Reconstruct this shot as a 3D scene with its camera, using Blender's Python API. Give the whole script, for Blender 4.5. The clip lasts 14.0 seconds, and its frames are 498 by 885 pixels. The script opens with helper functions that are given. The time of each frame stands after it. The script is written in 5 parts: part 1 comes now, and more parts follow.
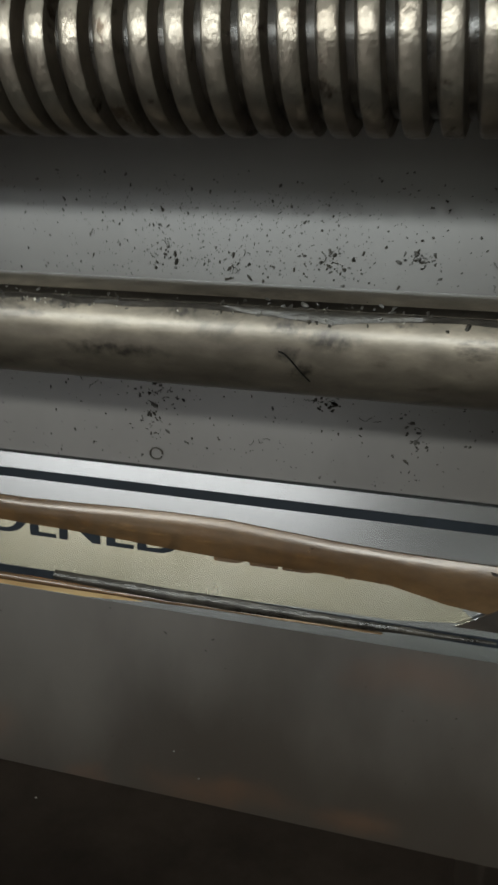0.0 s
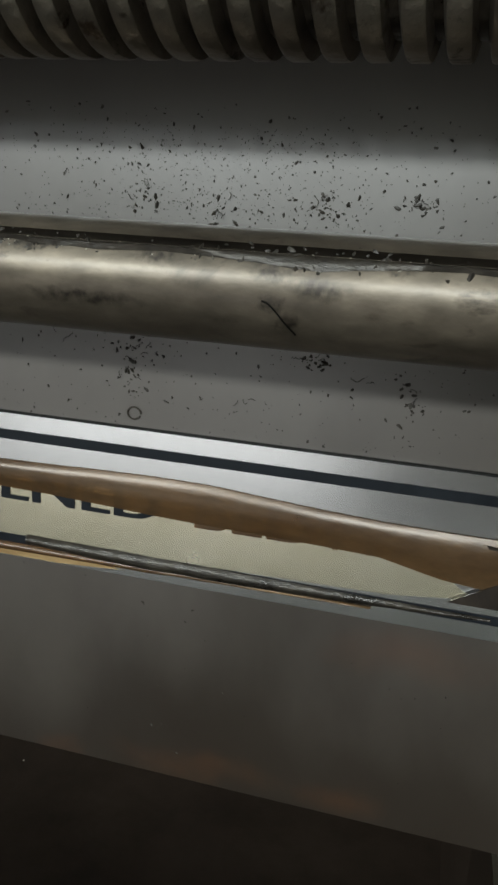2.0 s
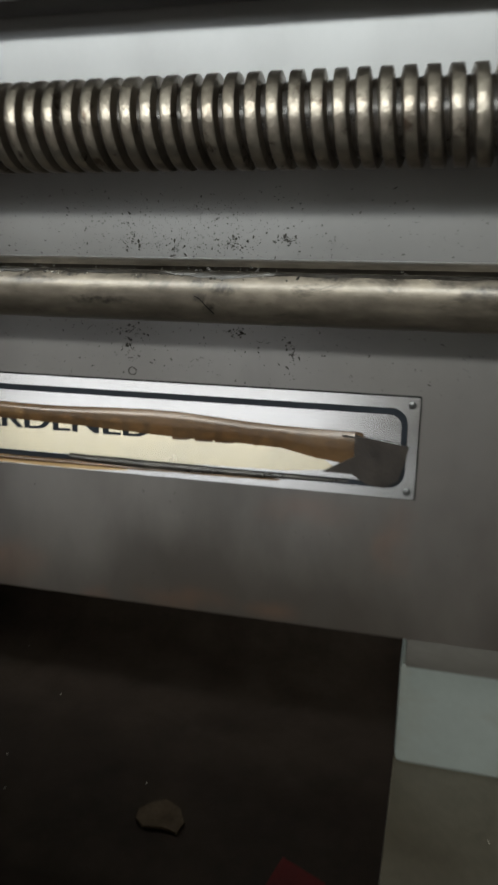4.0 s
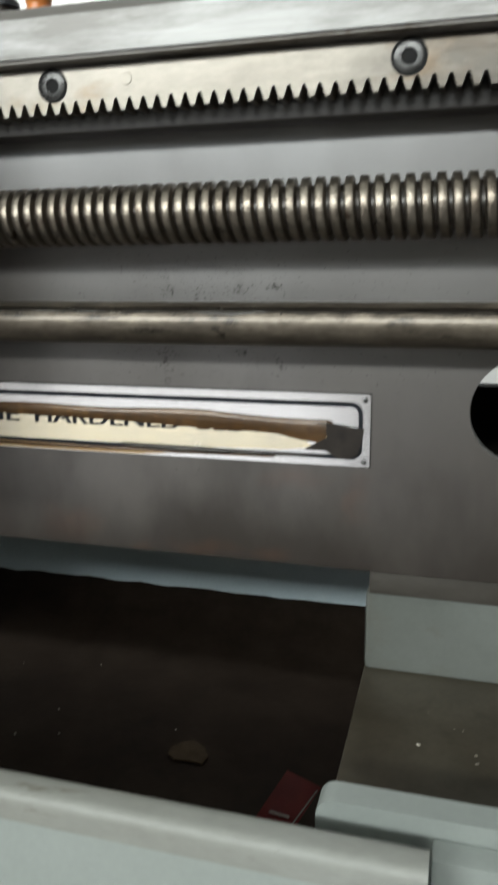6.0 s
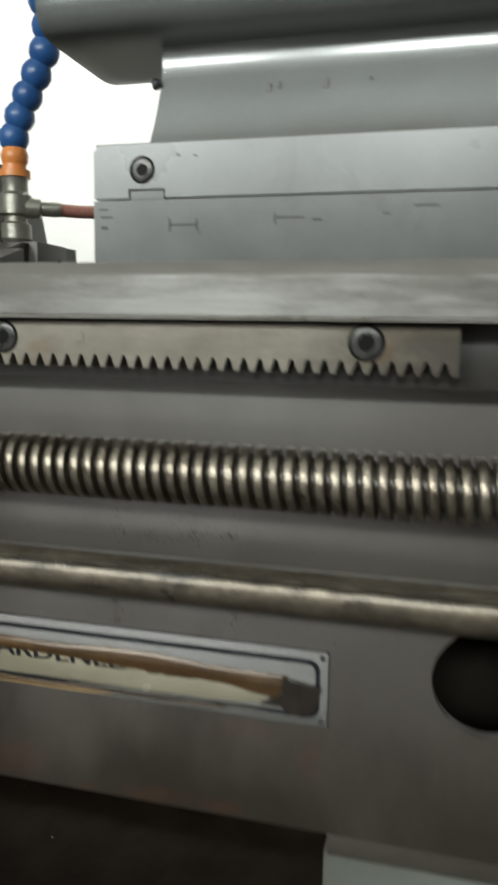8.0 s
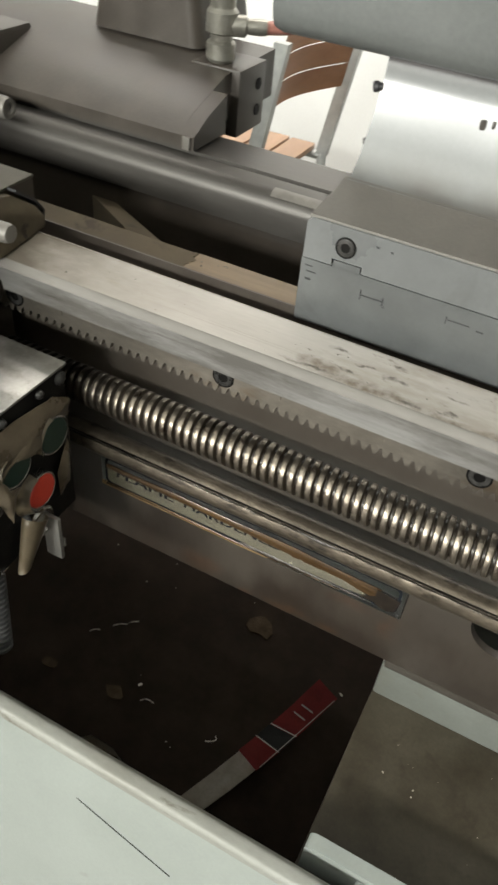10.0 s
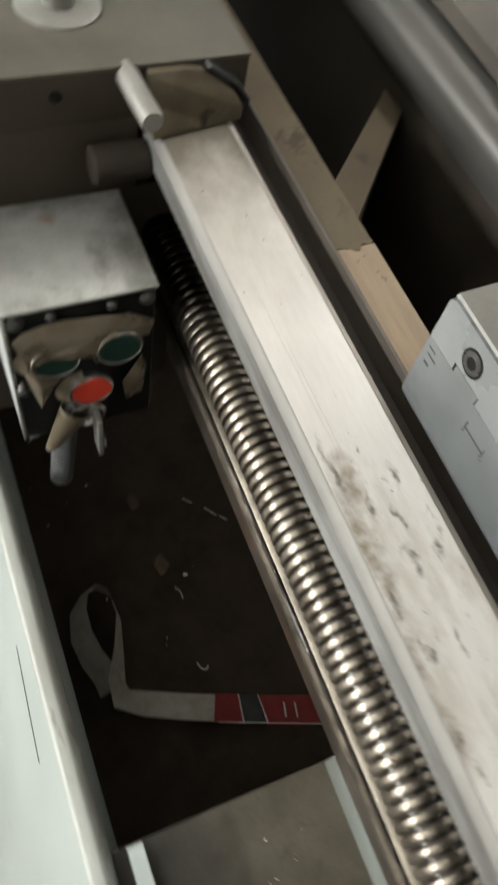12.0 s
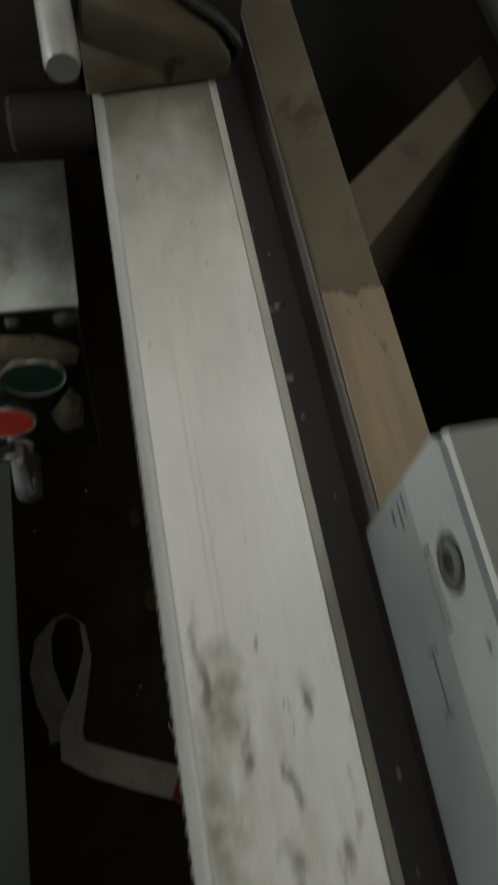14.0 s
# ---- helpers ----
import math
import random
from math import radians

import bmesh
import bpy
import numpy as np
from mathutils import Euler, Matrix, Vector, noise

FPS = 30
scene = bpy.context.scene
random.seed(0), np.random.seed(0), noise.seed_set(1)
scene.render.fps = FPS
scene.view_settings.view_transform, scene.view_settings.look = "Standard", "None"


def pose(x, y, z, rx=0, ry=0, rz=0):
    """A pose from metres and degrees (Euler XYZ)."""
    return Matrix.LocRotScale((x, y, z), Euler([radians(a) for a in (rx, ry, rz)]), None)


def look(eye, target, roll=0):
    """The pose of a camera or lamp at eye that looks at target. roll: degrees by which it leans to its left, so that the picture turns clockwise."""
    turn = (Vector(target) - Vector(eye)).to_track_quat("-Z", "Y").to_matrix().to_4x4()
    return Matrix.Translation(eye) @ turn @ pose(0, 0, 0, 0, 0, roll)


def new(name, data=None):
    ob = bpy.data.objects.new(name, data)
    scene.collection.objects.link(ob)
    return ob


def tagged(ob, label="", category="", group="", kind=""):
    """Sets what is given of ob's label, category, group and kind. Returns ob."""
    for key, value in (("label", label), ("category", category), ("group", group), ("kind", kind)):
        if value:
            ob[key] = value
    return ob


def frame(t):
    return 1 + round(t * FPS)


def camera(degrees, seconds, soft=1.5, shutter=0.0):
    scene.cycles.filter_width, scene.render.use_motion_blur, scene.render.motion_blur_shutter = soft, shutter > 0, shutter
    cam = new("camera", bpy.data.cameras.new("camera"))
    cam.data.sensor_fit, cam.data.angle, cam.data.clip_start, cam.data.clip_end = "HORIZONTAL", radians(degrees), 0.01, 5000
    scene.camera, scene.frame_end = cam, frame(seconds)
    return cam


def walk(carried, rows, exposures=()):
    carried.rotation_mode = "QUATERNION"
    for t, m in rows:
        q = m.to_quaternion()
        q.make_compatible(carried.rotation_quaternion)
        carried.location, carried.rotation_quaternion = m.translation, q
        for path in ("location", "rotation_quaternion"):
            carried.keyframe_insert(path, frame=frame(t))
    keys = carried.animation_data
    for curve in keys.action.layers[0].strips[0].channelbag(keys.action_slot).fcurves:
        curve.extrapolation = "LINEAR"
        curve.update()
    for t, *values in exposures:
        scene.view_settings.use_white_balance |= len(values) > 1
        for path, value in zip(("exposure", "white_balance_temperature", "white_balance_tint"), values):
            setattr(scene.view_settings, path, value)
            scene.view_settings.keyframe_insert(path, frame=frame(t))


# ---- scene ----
Z0 = 1.0        # height of the bed's top above the workshop floor

LENS = 36.80
PATH = [
    (0, 0.0976, -0.1563, -0.1174, 13.79, -13.84, 2.51),
    (0.5, 0.0963, -0.1463, -0.1199, 13.84, -14.91, 4.75),
    (1, 0.0987, -0.1448, -0.1216, 13.64, -16.26, 3.50),
    (1.5, 0.0998, -0.1458, -0.1213, 13.91, -16.57, 3.58),
    (2, 0.0986, -0.1457, -0.1212, 13.65, -16.31, 3.58),
    (2.5, 0.1009, -0.1465, -0.1205, 13.73, -15.68, 2.79),
    (5, 0.1676, -0.3287, -0.1147, 15.53, -15.03, -0.57),
    (5.5, 0.1700, -0.3451, -0.1174, 17.08, -15.65, -0.09),
    (6, 0.1760, -0.3445, -0.1072, 15.74, -13.19, -0.64),
    (6.5, 0.1775, -0.3417, -0.0965, 14.70, -12.17, -0.22),
    (7, 0.1828, -0.3292, -0.0884, 14.40, -11.96, 0.12),
    (7.5, 0.1899, -0.3198, -0.0632, 13.29, -10.50, 0.38),
    (8, 0.1800, -0.3100, -0.0240, 14.42, -8.83, 0.80),
    (8.2, 0.1680, -0.3000, -0.0020, 15.46, -13.32, 1.90),
    (8.5, 0.1520, -0.3060, 0.0780, 16.48, -18.51, 1.90),
    (8.8, 0.1500, -0.3120, 0.1430, 17.26, -30.17, 1.70),
    (9, 0.1535, -0.3265, 0.1745, 18.06, -33.48, 1.58),
    (9.2, 0.1554, -0.3426, 0.1923, 19.24, -36.23, 2.46),
    (11.3, 0.1334, -0.2578, 0.2617, 33.80, -52.21, 13.54),
    (11.5, 0.1217, -0.2158, 0.2649, 39.41, -55.29, 12.90),
    (12, 0.1534, -0.1468, 0.2552, 54.21, -58.79, 16.27),
    (12.5, 0.1872, -0.1195, 0.2551, 62.58, -61.12, 16.36),
    (13, 0.1734, -0.0910, 0.2433, 62.94, -60.86, 17.23),
    (13.5, 0.1339, -0.0610, 0.2070, 64.92, -63.18, 15.55),
    (14, 0.0780, -0.0412, 0.1848, 68.50, -62.92, 12.40),
]


def view(x, y, z, yaw, pitch, roll):
    """A camera pose from a place over the bed's top, a heading to the left, a tilt and a lean."""
    turn = Matrix.Rotation(radians(yaw), 4, "Z") @ Matrix.Rotation(radians(90 + pitch), 4, "X") @ Matrix.Rotation(radians(roll), 4, "Z")
    return Matrix.Translation((x, y, z + Z0)) @ turn


cam = camera(LENS, 14.0, soft=2.6, shutter=0.7)
walk(cam, [(r[0], view(*r[1:])) for r in PATH], exposures=[(0, -0.25, 6250, 10), (0.5, -0.1, 6300, 10), (1.5, -0.23, 6300, 10), (2.7, -0.25, 6300, 10), (4.8, -0.15, 6300, 13), (5.5, -0.12, 6350, 13), (6.5, -0.15, 6250, 12), (7.5, -0.1, 6350, 11), (8.2, -0.3, 6550, 10), (9, 0.08, 6800, 12), (11.3, 0.8, 6750, 16), (12.2, 0.95, 6500, 15), (12.8, 0.45, 6450, 13), (13.4, -0.1, 6400, 12), (14, -0.3, 6300, 10)])

# ---- light ----
world = bpy.data.worlds.new("sky")
world.use_nodes = True
scene.world = world
bg = world.node_tree.nodes["Background"]
sky = world.node_tree.nodes.new("ShaderNodeTexSky")
sky.sky_type, sky.sun_disc = "NISHITA", False
sky.sun_elevation, sky.sun_rotation = radians(40), radians(200)
world.node_tree.links.new(sky.outputs[0], bg.inputs[0])
bg.inputs[1].default_value = 0.04


def area(name, eye, target, sx, sy, power, colour):
    data = bpy.data.lights.new(name, "AREA")
    data.shape, data.size, data.size_y, data.energy, data.color = "RECTANGLE", sx, sy, power, colour
    ob = new(name, data)
    ob.matrix_world = look((eye[0], eye[1], eye[2] + Z0), (target[0], target[1], target[2] + Z0))
    return ob


area("sky_through_opening", (-1.15, -2.36, 0.97), (-1.15, 0.0, 0.62), 1.2, 0.20, 52, (0.94, 1.0, 0.95))
area("sky_through_opening", (0.12, -2.36, 0.97), (0.12, 0.0, 0.62), 0.58, 0.20, 34, (0.94, 1.0, 0.95))
area("ground_through_opening", (-0.9, -2.36, -0.74), (-0.9, 0.0, -0.74), 1.45, 0.5, 3.2, (1.0, 0.99, 0.95))
# fill lamp, added to brighten what reflects the level view
area("level_fill_lamp", (-1.15, -2.36, 0.66), (-1.15, 0.0, 0.46), 1.2, 0.3, 4, (0.95, 1.0, 0.97))
# unseen lamp, added to brighten the back wall
area("back_wall_fill", (-0.8, 1.25, 1.70), (-0.8, 2.5, 0.25), 1.8, 0.3, 46, (1.0, 1.0, 0.95))

# ---- materials ----


def material(name, c1, c2, rough=0.5, metal=0.0, scale=20.0, stretch=(1, 1, 1), bump=0.1, fine=400.0, var=0.06,
             stain=None, stain_at=0.6, stain_scale=8.0, stain_soft=0.08, coat=0.0, coat_rough=0.3, offset=(0, 0, 0), spec=0.5):
    """A surface with a broad change between two colours, fine grain, and an optional third colour in patches."""
    m = bpy.data.materials.new(name)
    m.use_nodes = True
    nt = m.node_tree
    n, l = nt.nodes, nt.links
    bsdf = n["Principled BSDF"]
    co = n.new("ShaderNodeTexCoord")
    mp = n.new("ShaderNodeMapping")
    mp.inputs["Scale"].default_value = stretch
    mp.inputs["Location"].default_value = offset
    l.new(co.outputs["Object"], mp.inputs[0])

    def tex(s, detail, rgh=0.6, warp=0.0):
        t = n.new("ShaderNodeTexNoise")
        t.inputs["Scale"].default_value, t.inputs["Detail"].default_value = s, detail
        t.inputs["Roughness"].default_value, t.inputs["Distortion"].default_value = rgh, warp
        l.new(mp.outputs[0], t.inputs["Vector"])
        return t

    broad, grain = tex(scale, 6), tex(fine, 4)
    ramp = n.new("ShaderNodeMapRange")
    ramp.inputs[1].default_value, ramp.inputs[2].default_value = 0.32, 0.68
    l.new(broad.outputs[0], ramp.inputs[0])
    mix = n.new("ShaderNodeMixRGB")
    mix.inputs[1].default_value, mix.inputs[2].default_value = (*c1, 1), (*c2, 1)
    l.new(ramp.outputs[0], mix.inputs[0])
    # grain darkens and lightens a little
    g = n.new("ShaderNodeMapRange")
    g.inputs[1].default_value, g.inputs[2].default_value, g.inputs[3].default_value, g.inputs[4].default_value = 0.3, 0.7, 1 - var, 1 + var
    l.new(grain.outputs[0], g.inputs[0])
    mul = n.new("ShaderNodeMixRGB")
    mul.blend_type = "MULTIPLY"
    mul.inputs[0].default_value = 1
    l.new(mix.outputs[0], mul.inputs[1])
    l.new(g.outputs[0], mul.inputs[2])
    out = mul
    if stain:
        s = tex(stain_scale, 8, 0.65, 0.4)
        sr = n.new("ShaderNodeMapRange")
        sr.inputs[1].default_value, sr.inputs[2].default_value = stain_at, stain_at + stain_soft
        l.new(s.outputs[0], sr.inputs[0])
        sm = n.new("ShaderNodeMixRGB")
        sm.inputs[2].default_value = (*stain, 1)
        l.new(sr.outputs[0], sm.inputs[0])
        l.new(mul.outputs[0], sm.inputs[1])
        out = sm
    l.new(out.outputs[0], bsdf.inputs["Base Color"])
    rr = n.new("ShaderNodeMapRange")
    rr.inputs[3].default_value, rr.inputs[4].default_value = max(0.03, rough - 0.12), min(1, rough + 0.12)
    l.new(broad.outputs[0], rr.inputs[0])
    l.new(rr.outputs[0], bsdf.inputs["Roughness"])
    bsdf.inputs["Metallic"].default_value = metal
    bsdf.inputs["Coat Weight"].default_value = coat
    bsdf.inputs["Coat Roughness"].default_value = coat_rough
    bsdf.inputs["Specular IOR Level"].default_value = spec
    bp = n.new("ShaderNodeBump")
    bp.inputs["Strength"].default_value, bp.inputs["Distance"].default_value = bump, 0.002
    l.new(grain.outputs[0], bp.inputs["Height"])
    l.new(bp.outputs[0], bsdf.inputs["Normal"])
    return m


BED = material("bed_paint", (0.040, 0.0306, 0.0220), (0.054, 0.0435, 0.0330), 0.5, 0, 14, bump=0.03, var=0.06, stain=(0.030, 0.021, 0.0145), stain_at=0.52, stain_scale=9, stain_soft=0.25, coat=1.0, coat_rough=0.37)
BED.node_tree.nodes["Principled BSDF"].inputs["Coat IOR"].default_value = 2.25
# near-black casting, with the shade in its recesses put into the colour
BEDDARK = material("shaded_bed_casting", (0.0165, 0.0125, 0.0090), (0.027, 0.0212, 0.0158), 0.65, 0, 30, bump=0.15, spec=0.15)
PAD = material("bed_rack_pad", (0.022, 0.019, 0.016), (0.033, 0.029, 0.025), 0.45, 0, 30, bump=0.06, coat=0.25, coat_rough=0.34)
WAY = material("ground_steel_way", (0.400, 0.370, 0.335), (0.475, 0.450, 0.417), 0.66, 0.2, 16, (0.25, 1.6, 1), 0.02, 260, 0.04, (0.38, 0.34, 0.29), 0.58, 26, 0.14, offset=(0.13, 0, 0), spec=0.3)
WAYFRONT = material("ground_steel_edge", (0.22, 0.215, 0.205), (0.33, 0.324, 0.311), 0.40, 0.45, 22, (0.12, 1, 1.8), 0.03, 300, 0.1, (0.07, 0.06, 0.048), 0.62, 60, 0.08)
BEVEL = material("dull_brown_bevel", (0.150, 0.140, 0.126), (0.205, 0.194, 0.177), 0.6, 0.15, 20, (0.2, 1, 1), 0.03, 260, 0.06, (0.12, 0.10, 0.078), 0.58, 40, 0.14, spec=0.3)
TSWAY = material("bare_brown_steel", (0.082, 0.055, 0.028), (0.150, 0.104, 0.059), 0.45, 0.3, 55, (0.12, 1, 1), 0.06, 300, 0.12, stain=(0.075, 0.05, 0.027), stain_at=0.60, stain_scale=60)
CAST = material("brown_oiled_casting", (0.057, 0.0435, 0.027), (0.082, 0.065, 0.042), 0.7, 0, 18, bump=0.04, stain=(0.036, 0.027, 0.017), stain_at=0.58, stain_scale=40, spec=0.15)
RACK = material("rack_steel", (0.190, 0.170, 0.142), (0.265, 0.241, 0.205), 0.36, 0.72, 25, (0.4, 1, 1), 0.05, 300, 0.1, (0.19, 0.135, 0.085), 0.58, 22, 0.12)
SCREW = material("oiled_thread_steel", (0.170, 0.142, 0.112), (0.30, 0.262, 0.215), 0.33, 0.90, 60, bump=0.16, fine=500, stain=(0.07, 0.05, 0.035), stain_at=0.58, stain_scale=150)
ROD = material("oily_feed_rod", (0.082, 0.067, 0.050), (0.170, 0.141, 0.106), 0.40, 0.65, 70, (0.5, 1, 1), 0.05, 350, 0.25, (0.035, 0.026, 0.018), 0.56, 110, 0.12, coat=0.35, coat_rough=0.28)
BLACK = material("black_oxide", (0.004, 0.0038, 0.0035), (0.009, 0.0085, 0.0075), 0.5, 0.0, 60, bump=0.1, spec=0.12)
BOLT = material("blackened_bolt_steel", (0.045, 0.044, 0.042), (0.095, 0.093, 0.089), 0.30, 0.6, 150, bump=0.1, spec=0.4)
PLATE = material("polished_aluminium", (0.86, 0.88, 0.90), (0.92, 0.93, 0.945), 0.23, 1.0, 30, (0.3, 1, 1), 0.004, 400, 0.02)
INK = material("black_print", (0.006, 0.008, 0.011), (0.012, 0.015, 0.020), 0.5, 0, 80, bump=0.03, spec=0.25)
CREAM = material("yellowed_lacquer", (0.80, 0.735, 0.54), (0.86, 0.80, 0.63), 0.22, 0.85, 40, bump=0.002, var=0.04)
AMBER = material("amber_residue", (0.060, 0.033, 0.015), (0.135, 0.082, 0.040), 0.30, 0.2, 45, (0.5, 1, 1.2), 0.06, 700, 0.15, stain=(0.21, 0.125, 0.055), stain_at=0.57, stain_scale=55, coat=0.4, coat_rough=0.25)
ORANGE = material("orange_residue", (0.46, 0.26, 0.10), (0.64, 0.50, 0.27), 0.3, 0.6, 90, (0.4, 1, 1), 0.1)
TAIL = material("tailstock_paint", (0.112, 0.118, 0.117), (0.148, 0.155, 0.154), 0.30, 0.0, 22, bump=0.02, var=0.03, stain=(0.085, 0.087, 0.085), stain_at=0.56, stain_scale=18, stain_soft=0.2, coat=0.8)
BARREL = material("tailstock_grey_enamel", (0.105, 0.112, 0.108), (0.135, 0.142, 0.137), 0.35, 0, 12, bump=0.03)
MACHINE = material("grimy_grey_enamel", (0.036, 0.0300, 0.0243), (0.057, 0.0482, 0.0395), 0.42, 0, 25, bump=0.06)
PALE = material("pale_green_enamel", (0.262, 0.287, 0.266), (0.305, 0.331, 0.309), 0.38, 0, 9, bump=0.02, var=0.03, stain=(0.18, 0.175, 0.148), stain_at=0.63, stain_scale=16, stain_soft=0.15)
# oily copy of the pale enamel, with the weaker light below put into it
PALE2 = material("shaded_oily_enamel", (0.125, 0.133, 0.118), (0.168, 0.180, 0.163), 0.32, 0, 14, bump=0.03, var=0.04, stain=(0.10, 0.085, 0.06), stain_at=0.56, stain_scale=18, stain_soft=0.25)
BLUEPAINT = material("blue_grey_enamel", (0.48, 0.57, 0.60), (0.55, 0.64, 0.66), 0.4, 0, 14, bump=0.04)
DECK = material("oily_tray_sheet", (0.022, 0.0158, 0.0082), (0.078, 0.0680, 0.048), 0.40, 0.1, 9, bump=0.03, var=0.10, stain=(0.020, 0.0135, 0.0075), stain_at=0.55, stain_scale=21, stain_soft=0.2, spec=0.4)
PIT = material("black_sludge", (0.023, 0.0158, 0.0110), (0.042, 0.0300, 0.0215), 0.7, 0, 25, bump=0.1, fine=160, spec=0.1)
STEELBOX = material("scuffed_sheet_steel", (0.16, 0.153, 0.137), (0.42, 0.41, 0.385), 0.34, 0.5, 9, bump=0.04, stain=(0.10, 0.086, 0.07), stain_at=0.58, stain_scale=20, stain_soft=0.15)
CONDUIT = material("dull_ribbed_zinc", (0.10, 0.10, 0.099), (0.19, 0.19, 0.187), 0.38, 0.6, 60, bump=0.05)
BOXPAINT = material("light_grey_box_paint", (0.26, 0.262, 0.255), (0.32, 0.322, 0.314), 0.4, 0, 14, bump=0.04)
FILM = material("torn_tan_film", (0.075, 0.058, 0.037), (0.15, 0.12, 0.082), 0.3, 0.0, 40, bump=0.15, coat=0.4)
CHROME = material("worn_chrome", (0.55, 0.54, 0.52), (0.68, 0.67, 0.65), 0.22, 0.95, 80, bump=0.05)
GREENB = material("dark_green_button_plastic", (0.008, 0.030, 0.022), (0.013, 0.040, 0.030), 0.35, 0, 60, bump=0.03)
REDB = material("orange_red_button_plastic", (0.53, 0.040, 0.022), (0.61, 0.055, 0.030), 0.35, 0, 60, bump=0.03)
HOSEBLUE = material("blue_hose_plastic", (0.015, 0.07, 0.22), (0.025, 0.10, 0.29), 0.35, 0, 60, bump=0.03)
HOSEORANGE = material("orange_hose_plastic", (0.62, 0.20, 0.05), (0.70, 0.26, 0.07), 0.35, 0, 60, bump=0.03)
BRASS = material("grimy_valve_metal", (0.22, 0.21, 0.18), (0.33, 0.32, 0.28), 0.35, 0.7, 60, bump=0.15)
HANDLE = material("faded_red_grip", (0.32, 0.13, 0.10), (0.42, 0.20, 0.16), 0.45, 0, 60, bump=0.06)
RUBBER = material("black_rubber", (0.012, 0.012, 0.013), (0.025, 0.025, 0.026), 0.5, 0, 60, bump=0.05)
WHITEPIN = material("pale_steel_pin", (0.125, 0.117, 0.103), (0.170, 0.161, 0.143), 0.45, 0.2, 60, bump=0.04)
WALL = material("cream_plaster", (0.80, 0.81, 0.79), (0.84, 0.85, 0.83), 0.85, 0, 3, bump=0.05, fine=120, var=0.02)
FLOOR = material("workshop_concrete", (0.13, 0.12, 0.11), (0.19, 0.18, 0.165), 0.7, 0, 4, bump=0.2, fine=90)
WOOD = material("chair_plywood", (0.30, 0.175, 0.105), (0.40, 0.245, 0.155), 0.4, 0, 20, (1, 0.15, 1), 0.06)
CHAIRSTEEL = material("chair_grey_frame", (0.34, 0.35, 0.34), (0.44, 0.45, 0.43), 0.35, 0.2, 30, bump=0.05)
RIBBON = material("grubby_white_webbing", (0.22, 0.195, 0.16), (0.33, 0.30, 0.255), 0.7, 0, 60, bump=0.2, spec=0.2)
REDTAPE = material("red_printed_label", (0.12, 0.010, 0.010), (0.17, 0.017, 0.015), 0.5, 0, 60, bump=0.05, spec=0.2)
TAPEWHITE = material("white_print", (0.22, 0.20, 0.18), (0.30, 0.28, 0.25), 0.5, 0, 60, bump=0.05)
CHIP = material("steel_chip", (0.30, 0.27, 0.22), (0.62, 0.58, 0.50), 0.3, 0.7, 90, bump=0.1)
GRIME = material("black_swarf_grime", (0.02, 0.018, 0.014), (0.06, 0.05, 0.04), 0.5, 0.1, 200, bump=0.2)

# the tailstock's paint, lightened for the light that the curved neck gathers
NECK = material("glossy_lit_enamel", (0.185, 0.193, 0.190), (0.228, 0.236, 0.233), 0.46, 0.0, 10, bump=0.02, var=0.03, stain=(0.12, 0.12, 0.115), stain_at=0.60, stain_scale=16, stain_soft=0.2, coat=1.0, coat_rough=0.2)
NECK.node_tree.nodes["Principled BSDF"].inputs["Coat IOR"].default_value = 1.75
GREYWALL = material("grey_workshop_wall", (0.38, 0.375, 0.355), (0.46, 0.455, 0.435), 0.85, 0, 3, bump=0.1, fine=120, var=0.03)
SHELF = material("dusty_brown_grey_top", (0.11, 0.102, 0.088), (0.15, 0.138, 0.122), 0.5, 0, 18, bump=0.06, stain=(0.075, 0.067, 0.055), stain_at=0.6, stain_scale=22, stain_soft=0.15)
FAINT = material("worn_scribe_line", (0.034, 0.035, 0.035), (0.055, 0.057, 0.058), 0.5, 0, 200, bump=0.03, spec=0.2)


